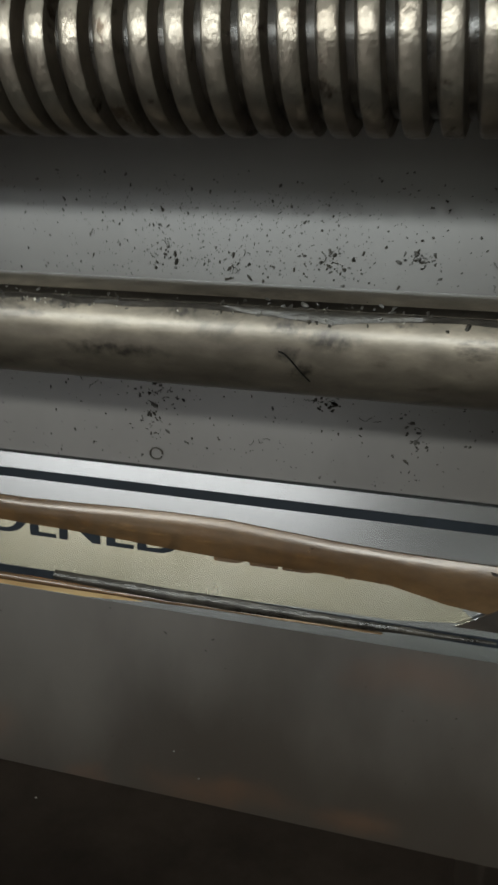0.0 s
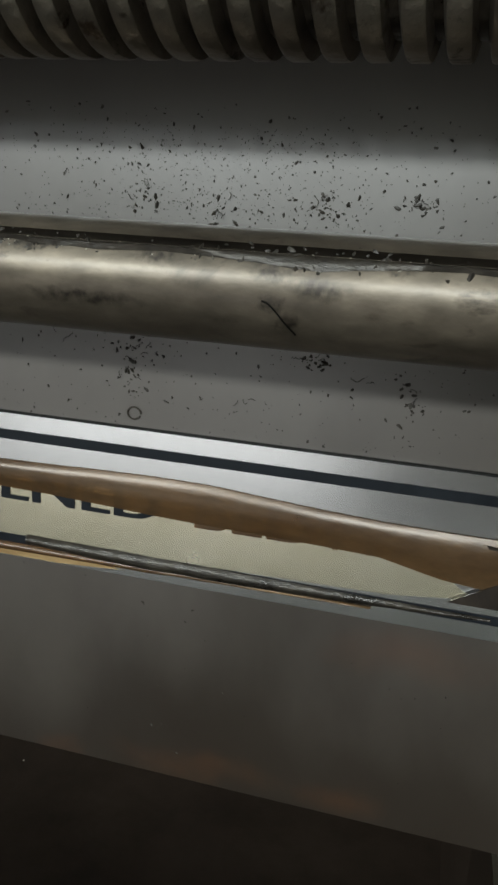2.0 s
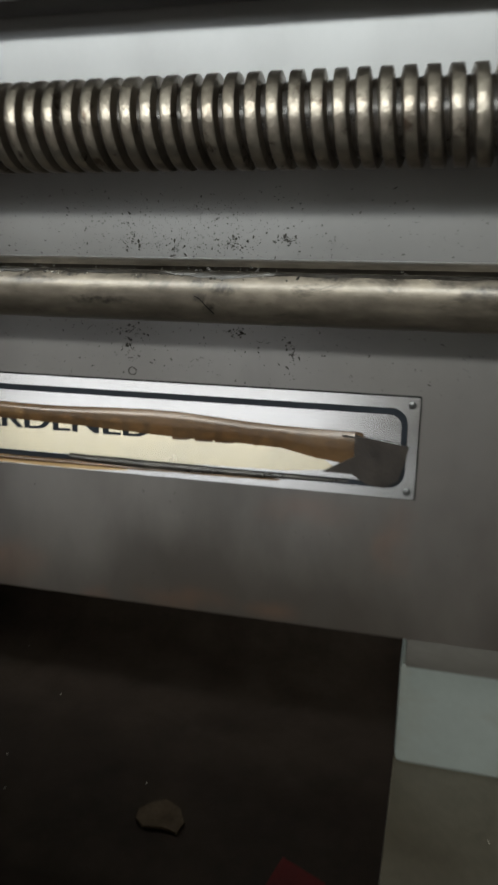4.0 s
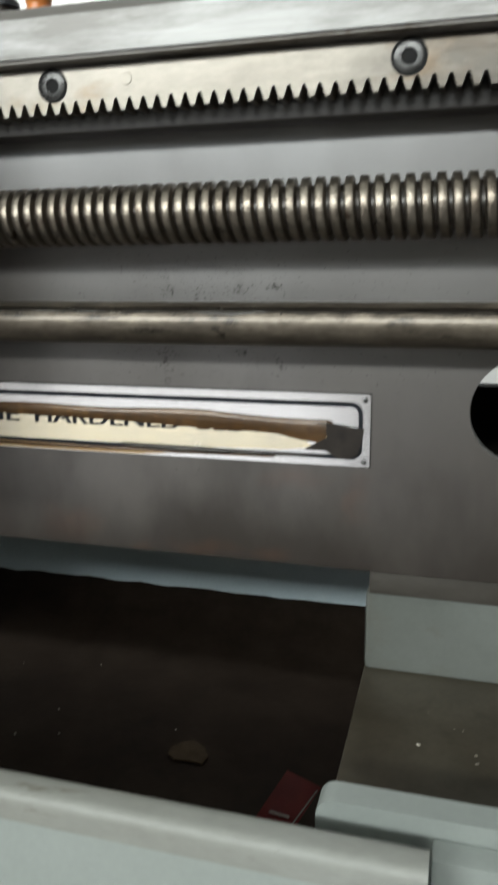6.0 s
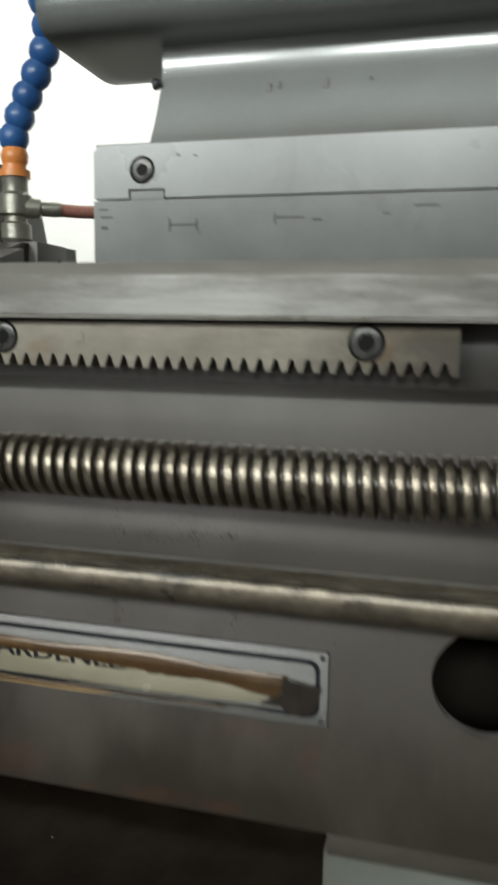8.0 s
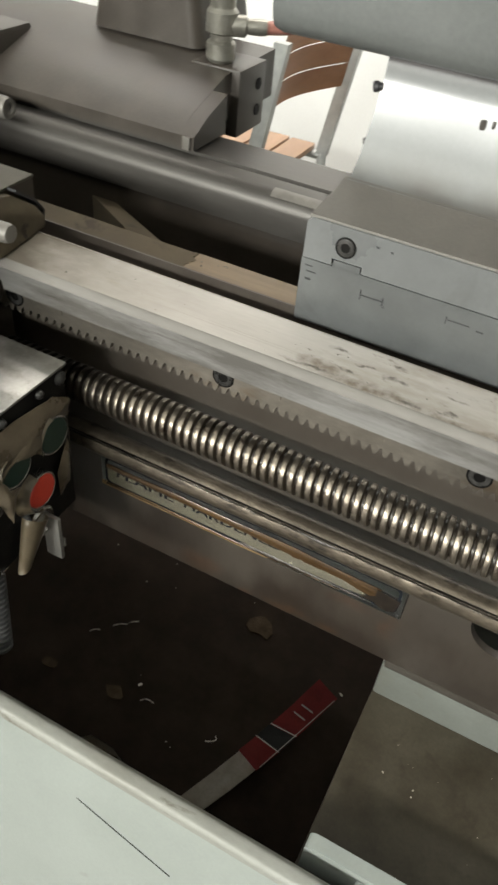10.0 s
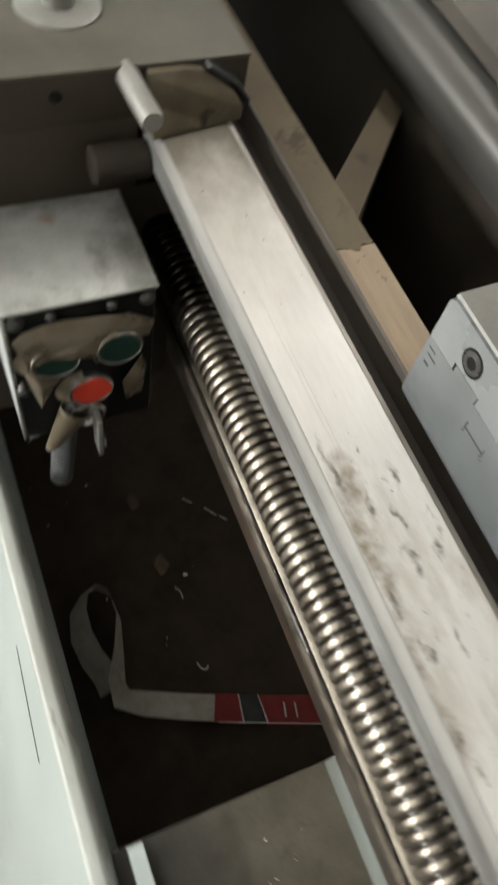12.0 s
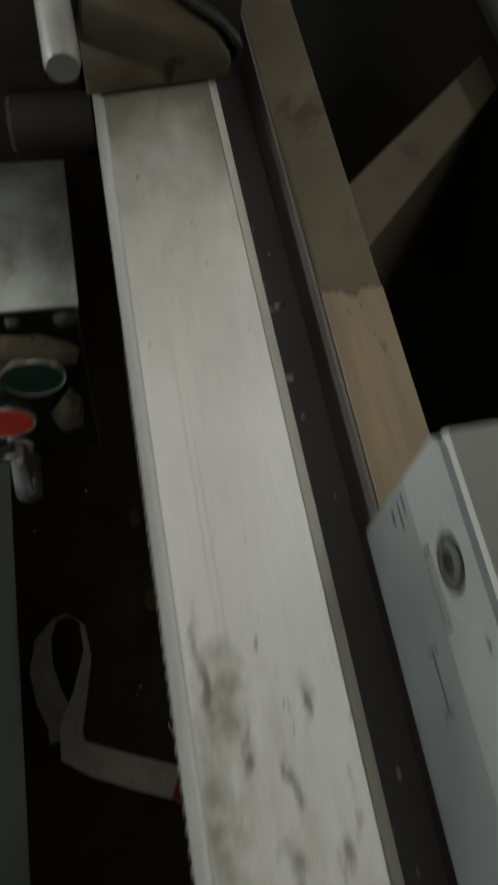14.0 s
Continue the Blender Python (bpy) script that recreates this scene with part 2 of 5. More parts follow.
def oil_and_shade_runs(m, tint, top, low):
    """Brown oil runs from the plate, with shade on the lower web painted in: streaks that start at ragged heights."""
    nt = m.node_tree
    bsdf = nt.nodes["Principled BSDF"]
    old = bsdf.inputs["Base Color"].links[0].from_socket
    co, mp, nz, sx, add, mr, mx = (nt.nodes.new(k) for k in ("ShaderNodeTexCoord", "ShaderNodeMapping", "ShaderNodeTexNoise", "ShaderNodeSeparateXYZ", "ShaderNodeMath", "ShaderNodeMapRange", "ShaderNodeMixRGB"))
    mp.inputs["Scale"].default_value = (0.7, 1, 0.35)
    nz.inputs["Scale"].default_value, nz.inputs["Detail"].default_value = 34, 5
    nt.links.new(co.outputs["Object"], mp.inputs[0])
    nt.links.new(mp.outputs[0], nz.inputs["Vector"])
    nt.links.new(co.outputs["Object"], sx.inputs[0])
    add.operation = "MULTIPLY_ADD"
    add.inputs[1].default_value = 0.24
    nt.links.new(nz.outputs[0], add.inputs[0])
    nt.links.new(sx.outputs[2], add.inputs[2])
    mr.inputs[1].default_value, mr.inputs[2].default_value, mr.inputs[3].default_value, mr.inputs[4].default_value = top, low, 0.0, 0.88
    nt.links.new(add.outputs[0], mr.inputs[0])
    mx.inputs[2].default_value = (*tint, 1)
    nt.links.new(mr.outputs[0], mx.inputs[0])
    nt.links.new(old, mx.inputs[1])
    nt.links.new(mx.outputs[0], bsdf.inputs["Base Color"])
    # the clear gloss is dulled where this dark tint lies, and in broad clouds
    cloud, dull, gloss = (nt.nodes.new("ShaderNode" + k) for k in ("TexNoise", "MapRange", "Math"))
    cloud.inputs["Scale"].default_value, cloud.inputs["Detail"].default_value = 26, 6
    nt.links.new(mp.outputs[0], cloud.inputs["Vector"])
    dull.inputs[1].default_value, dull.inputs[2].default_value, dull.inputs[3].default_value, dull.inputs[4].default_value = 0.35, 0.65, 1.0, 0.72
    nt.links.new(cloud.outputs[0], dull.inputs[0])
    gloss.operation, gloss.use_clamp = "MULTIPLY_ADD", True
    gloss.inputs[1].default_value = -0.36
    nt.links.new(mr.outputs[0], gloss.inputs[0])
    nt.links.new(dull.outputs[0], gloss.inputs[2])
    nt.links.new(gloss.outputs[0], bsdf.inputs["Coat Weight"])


# tint is darker than the oil alone, for the shade low on the web
oil_and_shade_runs(BED, (0.018, 0.0108, 0.0058), 0.203, 0.133)


def marks(m, tint, scale, stretch, low, high, amount, xa, xb, weak, shift=(0, 0, 0)):
    """Patches or dashes of another colour, which come in between xa and xb along the bed."""
    nt = m.node_tree
    bsdf = nt.nodes["Principled BSDF"]
    old = bsdf.inputs["Base Color"].links[0].from_socket
    co, mp, nz, sx, mr, ml, thr, mx = (nt.nodes.new(k) for k in ("ShaderNodeTexCoord", "ShaderNodeMapping", "ShaderNodeTexNoise", "ShaderNodeSeparateXYZ", "ShaderNodeMapRange", "ShaderNodeMath", "ShaderNodeMapRange", "ShaderNodeMixRGB"))
    mp.inputs["Scale"].default_value = stretch
    mp.inputs["Location"].default_value = shift
    nz.inputs["Scale"].default_value, nz.inputs["Detail"].default_value, nz.inputs["Roughness"].default_value = scale, 8, 0.68
    nt.links.new(co.outputs["Object"], mp.inputs[0])
    nt.links.new(mp.outputs[0], nz.inputs["Vector"])
    nt.links.new(co.outputs["Object"], sx.inputs[0])
    mr.inputs[1].default_value, mr.inputs[2].default_value = xa, xb
    mr.inputs[3].default_value, mr.inputs[4].default_value = weak, 1.0
    nt.links.new(sx.outputs[0], mr.inputs[0])
    ml.operation = "MULTIPLY"
    nt.links.new(nz.outputs[0], ml.inputs[0])
    nt.links.new(mr.outputs[0], ml.inputs[1])
    thr.inputs[1].default_value, thr.inputs[2].default_value, thr.inputs[4].default_value = low, high, amount
    nt.links.new(ml.outputs[0], thr.inputs[0])
    mx.inputs[2].default_value = (*tint, 1)
    nt.links.new(thr.outputs[0], mx.inputs[0])
    nt.links.new(old, mx.inputs[1])
    nt.links.new(mx.outputs[0], bsdf.inputs["Base Color"])


marks(WAY, (0.30, 0.262, 0.213), 46, (0.32, 1, 1), 0.49, 0.61, 0.5, 0.0, 0.05, 0.78, (0.31, 0.07, 0))
marks(WAY, (0.20, 0.17, 0.14), 130, (0.45, 1, 1), 0.60, 0.68, 0.7, 0.0, 0.05, 0.88, (0.12, 0.4, 0))
# way end: oil dirt plus the saddle's shade, painted in towards the wiper
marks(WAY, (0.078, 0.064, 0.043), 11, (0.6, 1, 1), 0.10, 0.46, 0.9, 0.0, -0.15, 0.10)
marks(RACK, (0.07, 0.062, 0.052), 30, (0.5, 1, 1), 0.20, 0.50, 0.85, 0.09, 0.16, 0.10)
# oil grime plus the shade near the apron, painted into the screw
marks(SCREW, (0.016, 0.012, 0.009), 40, (1, 1, 1), 0.12, 0.42, 0.96, -0.165, -0.215, 0.05)
marks(WAYFRONT, (0.10, 0.092, 0.080), 48, (0.18, 1, 1), 0.40, 0.56, 0.75, 0.0, 0.2, 0.9, (0.7, 0, 0.3))
marks(WAYFRONT, (0.02, 0.018, 0.015), 170, (0.14, 1, 1), 0.53, 0.66, 0.8, 0.150, 0.180, 0.80, (0.2, 0, 0.1))


def blots(m, tint, spots, axis, warp=0.006, scale=90.0, amount=0.85, soft=0.55):
    """Stains at given places: each spot is (x, other axis, half width, half height) in the surface's own coordinates."""
    nt = m.node_tree
    bsdf = nt.nodes["Principled BSDF"]
    old = bsdf.inputs["Base Color"].links[0].from_socket
    co, nz, sub, mul, add, fine, thr = (nt.nodes.new("ShaderNode" + k) for k in ("TexCoord", "TexNoise", "VectorMath", "VectorMath", "VectorMath", "TexNoise", "MapRange"))
    nz.inputs["Scale"].default_value, nz.inputs["Detail"].default_value, nz.inputs["Roughness"].default_value = scale, 5, 0.65
    fine.inputs["Scale"].default_value, fine.inputs["Detail"].default_value = scale * 2.2, 4
    nt.links.new(co.outputs["Object"], nz.inputs["Vector"])
    nt.links.new(co.outputs["Object"], fine.inputs["Vector"])
    sub.operation, mul.operation, add.operation = "SUBTRACT", "MULTIPLY", "ADD"
    nt.links.new(nz.outputs["Color"], sub.inputs[0])
    sub.inputs[1].default_value = (0.5, 0.5, 0.5)
    nt.links.new(sub.outputs[0], mul.inputs[0])
    mul.inputs[1].default_value = (warp * 2, warp, warp)
    nt.links.new(mul.outputs[0], add.inputs[0])
    nt.links.new(co.outputs["Object"], add.inputs[1])
    total = None
    for x, v, rx, rv in spots:
        away, size, dist, mr = (nt.nodes.new("ShaderNode" + k) for k in ("VectorMath", "VectorMath", "VectorMath", "MapRange"))
        away.operation, size.operation, dist.operation = "SUBTRACT", "MULTIPLY", "LENGTH"
        away.inputs[1].default_value = (x, v, 0) if axis == "y" else (x, 0, v)
        size.inputs[1].default_value = (1 / rx, 1 / rv, 0) if axis == "y" else (1 / rx, 0, 1 / rv)
        nt.links.new(add.outputs[0], away.inputs[0])
        nt.links.new(away.outputs[0], size.inputs[0])
        nt.links.new(size.outputs[0], dist.inputs[0])
        mr.inputs[1].default_value, mr.inputs[2].default_value, mr.inputs[3].default_value, mr.inputs[4].default_value = 1.1, 1.1 - soft, 0.0, 1.0
        nt.links.new(dist.outputs["Value"], mr.inputs[0])
        if total is None:
            total = mr.outputs[0]
        else:
            most = nt.nodes.new("ShaderNodeMath")
            most.operation = "MAXIMUM"
            nt.links.new(total, most.inputs[0])
            nt.links.new(mr.outputs[0], most.inputs[1])
            total = most.outputs[0]
    thr.inputs[1].default_value, thr.inputs[2].default_value, thr.inputs[3].default_value, thr.inputs[4].default_value = 0.34, 0.60, 0.25, amount
    nt.links.new(fine.outputs[0], thr.inputs[0])
    both, mx = nt.nodes.new("ShaderNodeMath"), nt.nodes.new("ShaderNodeMixRGB")
    both.operation = "MULTIPLY"
    nt.links.new(total, both.inputs[0])
    nt.links.new(thr.outputs[0], both.inputs[1])
    nt.links.new(both.outputs[0], mx.inputs[0])
    mx.inputs[2].default_value = (*tint, 1)
    nt.links.new(old, mx.inputs[1])
    nt.links.new(mx.outputs[0], bsdf.inputs["Base Color"])


# the way's own y runs from -0.135 at its front edge to -0.095 at the groove
blots(WAY, (0.16, 0.128, 0.094), [(0.085, -0.130, 0.034, 0.0050), (0.124, -0.133, 0.024, 0.0034), (0.147, -0.133, 0.022, 0.0042), (0.158, -0.103, 0.016, 0.0052), (0.200, -0.099, 0.045, 0.0022), (0.056, -0.124, 0.013, 0.0062), (0.25, -0.128, 0.05, 0.006), (0.30, -0.110, 0.04, 0.005)], "y", 0.014, 70, 0.95, 0.8)
blots(WAY, (0.085, 0.075, 0.062), [(0.050, -0.129, 0.019, 0.0016), (0.060, -0.105, 0.0065, 0.0020), (0.094, -0.115, 0.0095, 0.0024), (0.094, -0.103, 0.004, 0.0014), (0.107, -0.129, 0.0045, 0.0016), (0.127, -0.127, 0.0055, 0.0012), (0.128, -0.113, 0.006, 0.0010), (0.156, -0.131, 0.006, 0.0022), (0.168, -0.130, 0.0055, 0.0018), (0.076, -0.112, 0.006, 0.0013), (0.180, -0.0985, 0.026, 0.0013), (0.046, -0.116, 0.0016, 0.0008), (0.068, -0.121, 0.008, 0.0014)], "y", 0.0105, 120, 0.85, 0.75)
blots(WAY, (0.33, 0.30, 0.26), [(-0.02, -0.1235, 0.09, 0.0006), (0.02, -0.1215, 0.06, 0.0005), (-0.06, -0.118, 0.06, 0.0004)], "y", 0.0012, 200, 0.5, 0.7)
# the rod's own x starts at 0.1, its z at the rod's axis
blots(ROD, (0.018, 0.013, 0.009), [(-0.027, 0.0032, 0.0045, 0.0024), (-0.020, 0.0008, 0.0058, 0.0022), (-0.070, 0.0045, 0.008, 0.0012), (-0.047, 0.0040, 0.004, 0.0014), (-0.085, 0.0022, 0.004, 0.0020), (0.012, 0.0042, 0.006, 0.0010), (0.054, 0.0020, 0.005, 0.0022), (-0.008, 0.0044, 0.003, 0.0010), (-0.060, -0.0035, 0.012, 0.0012), (0.08, 0.004, 0.02, 0.0010), (-0.13, 0.003, 0.02, 0.0014), (-0.0275, -0.0022, 0.0022, 0.0016), (-0.0245, -0.0050, 0.0024, 0.0016)], "z", 0.004, 330, 0.95, 0.8)
# rust below the plate's end and along the lower rim of the bed; z runs up from the bed's foot
blots(BED, (0.075, 0.032, 0.012), [(0.132, 0.045, 0.007, 0.016), (0.055, 0.012, 0.022, 0.005), (0.02, 0.010, 0.008, 0.003), (-0.02, 0.02, 0.02, 0.012), (0.10, 0.052, 0.02, 0.006), (0.09, 0.012, 0.012, 0.004)], "z", 0.014, 60, 0.45, 0.9)
SOOT = material("glittering_black_oil", (0.012, 0.010, 0.008), (0.05, 0.042, 0.032), 0.3, 0.3, 160, (0.6, 1, 1), 0.2, 900, 0.3)
RUST = material("rusty_dark_strip", (0.045, 0.038, 0.030), (0.085, 0.076, 0.064), 0.5, 0.2, 40, (0.4, 1, 1), 0.1, stain=(0.10, 0.05, 0.025), stain_at=0.6, stain_scale=50)
WIPER = material("oil_dark_wiper", (0.045, 0.034, 0.020), (0.078, 0.062, 0.040), 0.6, 0.0, 45, bump=0.05, stain=(0.022, 0.017, 0.011), stain_at=0.60, stain_scale=70, stain_soft=0.06, spec=0.2)
# lower base and key in a darker tone than the body
TAILLOW = material("darker_tailstock_paint", (0.080, 0.0845, 0.084), (0.112, 0.118, 0.117), 0.32, 0.0, 22, bump=0.02, var=0.03, stain=(0.052, 0.052, 0.049), stain_at=0.56, stain_scale=18, stain_soft=0.2, coat=0.4)
SIDE = material("brown_way_side", (0.27, 0.235, 0.20), (0.36, 0.32, 0.28), 0.55, 0.1, 30, (0.3, 1, 1), 0.05)
# lighter copy of the film, for curls that catch the light
FILMTAN = material("lit_tan_film", (0.125, 0.096, 0.058), (0.21, 0.168, 0.112), 0.32, 0.0, 40, bump=0.12, coat=0.3)
SADDLETOP = material("oily_brown_grey_top", (0.042, 0.037, 0.027), (0.080, 0.073, 0.056), 0.6, 0, 8, bump=0.03, stain=(0.037, 0.030, 0.019), stain_at=0.50, stain_scale=7, stain_soft=0.25, spec=0.25)
GROOVE = material("oily_groove_paint", (0.036, 0.0285, 0.0225), (0.053, 0.0435, 0.0355), 0.5, 0, 25, bump=0.06)
# oiled casting whose unlit sides have their shade in the colour
WING = material("shaded_oiled_wing", (0.027, 0.0200, 0.0130), (0.042, 0.0318, 0.0215), 0.5, 0, 14, bump=0.03, spec=0.3)
RIM = material("oil_stained_rim", (0.245, 0.242, 0.212), (0.325, 0.332, 0.304), 0.5, 0, 16, (0.4, 1, 1), bump=0.05, stain=(0.11, 0.092, 0.064), stain_at=0.58, stain_scale=55, stain_soft=0.12)

# dull patches on the lid, with its blotchy reflections painted in; its own x and y start near the middle of the box
blots(STEELBOX, (0.10, 0.090, 0.075), [(0.0, 0.036, 0.06, 0.016), (-0.034, 0.0, 0.014, 0.06), (0.034, -0.028, 0.007, 0.012), (0.010, 0.018, 0.022, 0.008)], "y", 0.010, 50, 0.75, 0.8)
blots(STEELBOX, (0.17, 0.085, 0.055), [(-0.022, -0.004, 0.006, 0.006)], "y", 0.006, 90, 0.6, 0.8)
# browner tone in the lower curve of the neck; its own z starts at the way, its x at 0.2
blots(NECK, (0.10, 0.091, 0.078), [(0.0, 0.060, 0.5, 0.024)], "z", 0.004, 9, 0.9, 0.95)

# ---- geometry helpers ----


def root_of(ob):
    loc = Vector(ob.location)
    while ob.parent:
        ob = ob.parent
        loc += Vector(ob.location)
    return loc


def thing(name, at, label, category, group="", kind=""):
    ob = new(name)
    ob.empty_display_size = 0.05
    ob.location = (at[0], at[1], at[2] + Z0)
    return tagged(ob, label, category, group, kind)


def part(name, bm, mat, parent=None, label="", smooth=32):
    """Links a bmesh, given in bed coordinates, as one mesh under its thing or part."""
    base = root_of(parent) if parent else Vector((0, 0, 0))
    bmesh.ops.translate(bm, verts=bm.verts, vec=Vector((0, 0, Z0)) - base)
    bmesh.ops.recalc_face_normals(bm, faces=bm.faces)
    me = bpy.data.meshes.new(name)
    bm.to_mesh(me)
    bm.free()
    for p in me.polygons:
        p.use_smooth = True
    me.set_sharp_from_angle(angle=radians(smooth))
    me.materials.append(mat)
    ob = new(name, me)
    if parent:
        ob.parent = parent
    if label:
        ob["label"] = label
    return ob


def block(x0, x1, y0, y1, z0, z1, bevel=0.0, seg=2, bm=None):
    own = bm or bmesh.new()
    geo = bmesh.ops.create_cube(own, size=1)["verts"]
    for v in geo:
        v.co = Vector(((x0 + x1) / 2 + v.co.x * (x1 - x0), (y0 + y1) / 2 + v.co.y * (y1 - y0), (z0 + z1) / 2 + v.co.z * (z1 - z0)))
    if bevel:
        edges = list({e for v in geo for e in v.link_edges})
        bmesh.ops.bevel(own, geom=edges, offset=bevel, segments=seg, affect="EDGES", profile=0.6)
    return own


def prism(profile, x0, x1, bevel=0.0, bm=None, axis="x", steps=1):
    """A profile drawn out along x (points are y, z), along y (x, z) or along z (x, y)."""
    own = bm or bmesh.new()

    def at(p, s):
        return {"x": (s, p[0], p[1]), "y": (p[0], s, p[1]), "z": (p[0], p[1], s)}[axis]

    rings = [[own.verts.new(at(p, x0 + (x1 - x0) * k / steps)) for p in profile] for k in range(steps + 1)]
    m = len(profile)
    for a, b in zip(rings, rings[1:]):
        for i in range(m):
            own.faces.new((a[i], a[(i + 1) % m], b[(i + 1) % m], b[i]))
    ends = [own.faces.new(rings[0]), own.faces.new(list(reversed(rings[-1])))]
    if bevel:
        own.edges.ensure_lookup_table()
        long_edges = [e for e in own.edges if e.verts[0] in set(sum(rings, [])) and abs(e.calc_face_angle(0)) > 0.6]
        bmesh.ops.bevel(own, geom=long_edges, offset=bevel, segments=2, affect="EDGES", profile=0.6)
    return own


def lathe(p0, p1, profile, seg=32, bm=None):
    """Turns a profile of (part of the way from p0 to p1, radius) round the line from p0 to p1."""
    own = bm or bmesh.new()
    a, b = Vector(p0), Vector(p1)
    d = (b - a).normalized()
    u = d.orthogonal().normalized()
    w = d.cross(u)
    rings = []
    for s, r in profile:
        c = a + (b - a) * s
        rings.append([own.verts.new(c + (u * math.cos(2 * math.pi * k / seg) + w * math.sin(2 * math.pi * k / seg)) * max(r, 1e-5)) for k in range(seg)])
    for q, t in zip(rings, rings[1:]):
        for k in range(seg):
            own.faces.new((q[k], q[(k + 1) % seg], t[(k + 1) % seg], t[k]))
    own.faces.new(rings[0])
    own.faces.new(list(reversed(rings[-1])))
    return own


def rod(p0, p1, r, seg=24, bm=None, edge=0.06):
    return lathe(p0, p1, [(0, r * 0.88), (edge, r), (1 - edge, r), (1, r * 0.88)], seg, bm)


def tube(points, r, seg=12, bm=None):
    """A round tube along a smooth line through the points."""
    own = bm or bmesh.new()
    pts = [Vector(p) for p in points]
    fine = []
    for i in range(len(pts) - 1):
        a, b, c, d = pts[max(i - 1, 0)], pts[i], pts[i + 1], pts[min(i + 2, len(pts) - 1)]
        for k in range(8):
            t = k / 8
            fine.append(0.5 * ((2 * b) + (c - a) * t + (2 * a - 5 * b + 4 * c - d) * t * t + (3 * b - a - 3 * c + d) * t ** 3))
    fine.append(pts[-1])
    rings = []
    for i, p in enumerate(fine):
        d = (fine[min(i + 1, len(fine) - 1)] - fine[max(i - 1, 0)]).normalized()
        u = d.cross(Vector((0.31, 0.2, 0.93))).normalized()
        w = d.cross(u)
        rings.append([own.verts.new(p + (u * math.cos(2 * math.pi * k / seg) + w * math.sin(2 * math.pi * k / seg)) * r) for k in range(seg)])
    for q, t in zip(rings, rings[1:]):
        for k in range(seg):
            own.faces.new((q[k], q[(k + 1) % seg], t[(k + 1) % seg], t[k]))
    own.faces.new(rings[0])
    own.faces.new(list(reversed(rings[-1])))
    return own


def sheet(outline, y, thick, bm=None):
    """A flat piece in an upright plane: outline of (x, z), front face at y, thickness away from the camera side."""
    return prism(outline, y, y + thick, bm=bm, axis="y")


def rounded(x0, x1, z0, z1, r, n=6):
    pts = []
    for cx, cz, a in ((x1 - r, z1 - r, 0), (x0 + r, z1 - r, 90), (x0 + r, z0 + r, 180), (x1 - r, z0 + r, 270)):
        pts += [(cx + r * math.cos(radians(a + 90 * k / n)), cz + r * math.sin(radians(a + 90 * k / n))) for k in range(n + 1)]
    return pts

# ---- the room ----
part("floor", block(-3.0, 3.0, -2.5, 2.6, -1.1, -1.0), FLOOR)
tagged(bpy.data.objects["floor"], "grey concrete workshop floor under the machine", "floor", kind="structure")
part("ceiling", block(-3.0, 3.0, -2.5, 2.6, 1.8, 1.9), WALL)
tagged(bpy.data.objects["ceiling"], "plain white plaster ceiling of the workshop", "ceiling", kind="structure")
for nm, b in (("wall_north", (-3.0, 3.0, 2.5, 2.6)),):
    tagged(part(nm, block(b[0], b[1], b[2], b[3], -1.0, 1.8), WALL), "bright cream plastered workshop wall", "wall", kind="structure")
for nm, b in (("wall_west", (-3.1, -3.0, -2.5, 2.6)), ("wall_east", (3.0, 3.1, -2.5, 2.6))):
    tagged(part(nm, block(b[0], b[1], b[2], b[3], -1.0, 1.8), GREYWALL), "plain grey workshop side wall", "wall", kind="structure")
# the unseen front wall has a low, wide doorway and two windows above, one deeper than the other for the added fill lamp
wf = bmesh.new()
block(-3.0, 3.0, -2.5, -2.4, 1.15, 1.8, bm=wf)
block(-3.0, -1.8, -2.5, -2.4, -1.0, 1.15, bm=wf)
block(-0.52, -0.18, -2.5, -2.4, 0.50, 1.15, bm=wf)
# added panels that block the level view out; they keep its reflections dark
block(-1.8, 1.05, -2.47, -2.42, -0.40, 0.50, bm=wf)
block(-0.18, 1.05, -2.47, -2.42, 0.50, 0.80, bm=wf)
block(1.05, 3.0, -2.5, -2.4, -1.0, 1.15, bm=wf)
tagged(part("wall_south", wf, GREYWALL), "grey wall with two high windows, added panels and a low doorway", "wall", kind="structure")

# ---- lathe bed ----
bed = thing("lathe_bed", (0, 0.1, -0.26), "grey cast lathe bed with ground steel ways and oil stains", "lathe bed")
XL, XR = -0.75, 0.75

# front web with a round hole through it
hole_x, hole_z, hole_r = 0.2065, -0.171, 0.0245
fw = bmesh.new()
corner = [fw.verts.new((x, 0, z)) for x, z in ((XL, -0.2525), (XR, -0.2525), (XR, -0.018), (XL, -0.018))]
ring = [fw.verts.new((hole_x + hole_r * math.cos(2 * math.pi * k / 48), 0, hole_z + hole_r * math.sin(2 * math.pi * k / 48))) for k in range(48)]
edges = [fw.edges.new((corner[k], corner[(k + 1) % 4])) for k in range(4)] + [fw.edges.new((ring[k], ring[(k + 1) % 48])) for k in range(48)]
bmesh.ops.triangle_fill(fw, use_beauty=True, use_dissolve=False, edges=edges)
face_set = [f for f in fw.faces]
up = bmesh.ops.extrude_face_region(fw, geom=face_set)
bmesh.ops.translate(fw, verts=[v for v in up["geom"] if isinstance(v, bmesh.types.BMVert)], vec=(0, 0.006, 0))
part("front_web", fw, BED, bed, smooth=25)

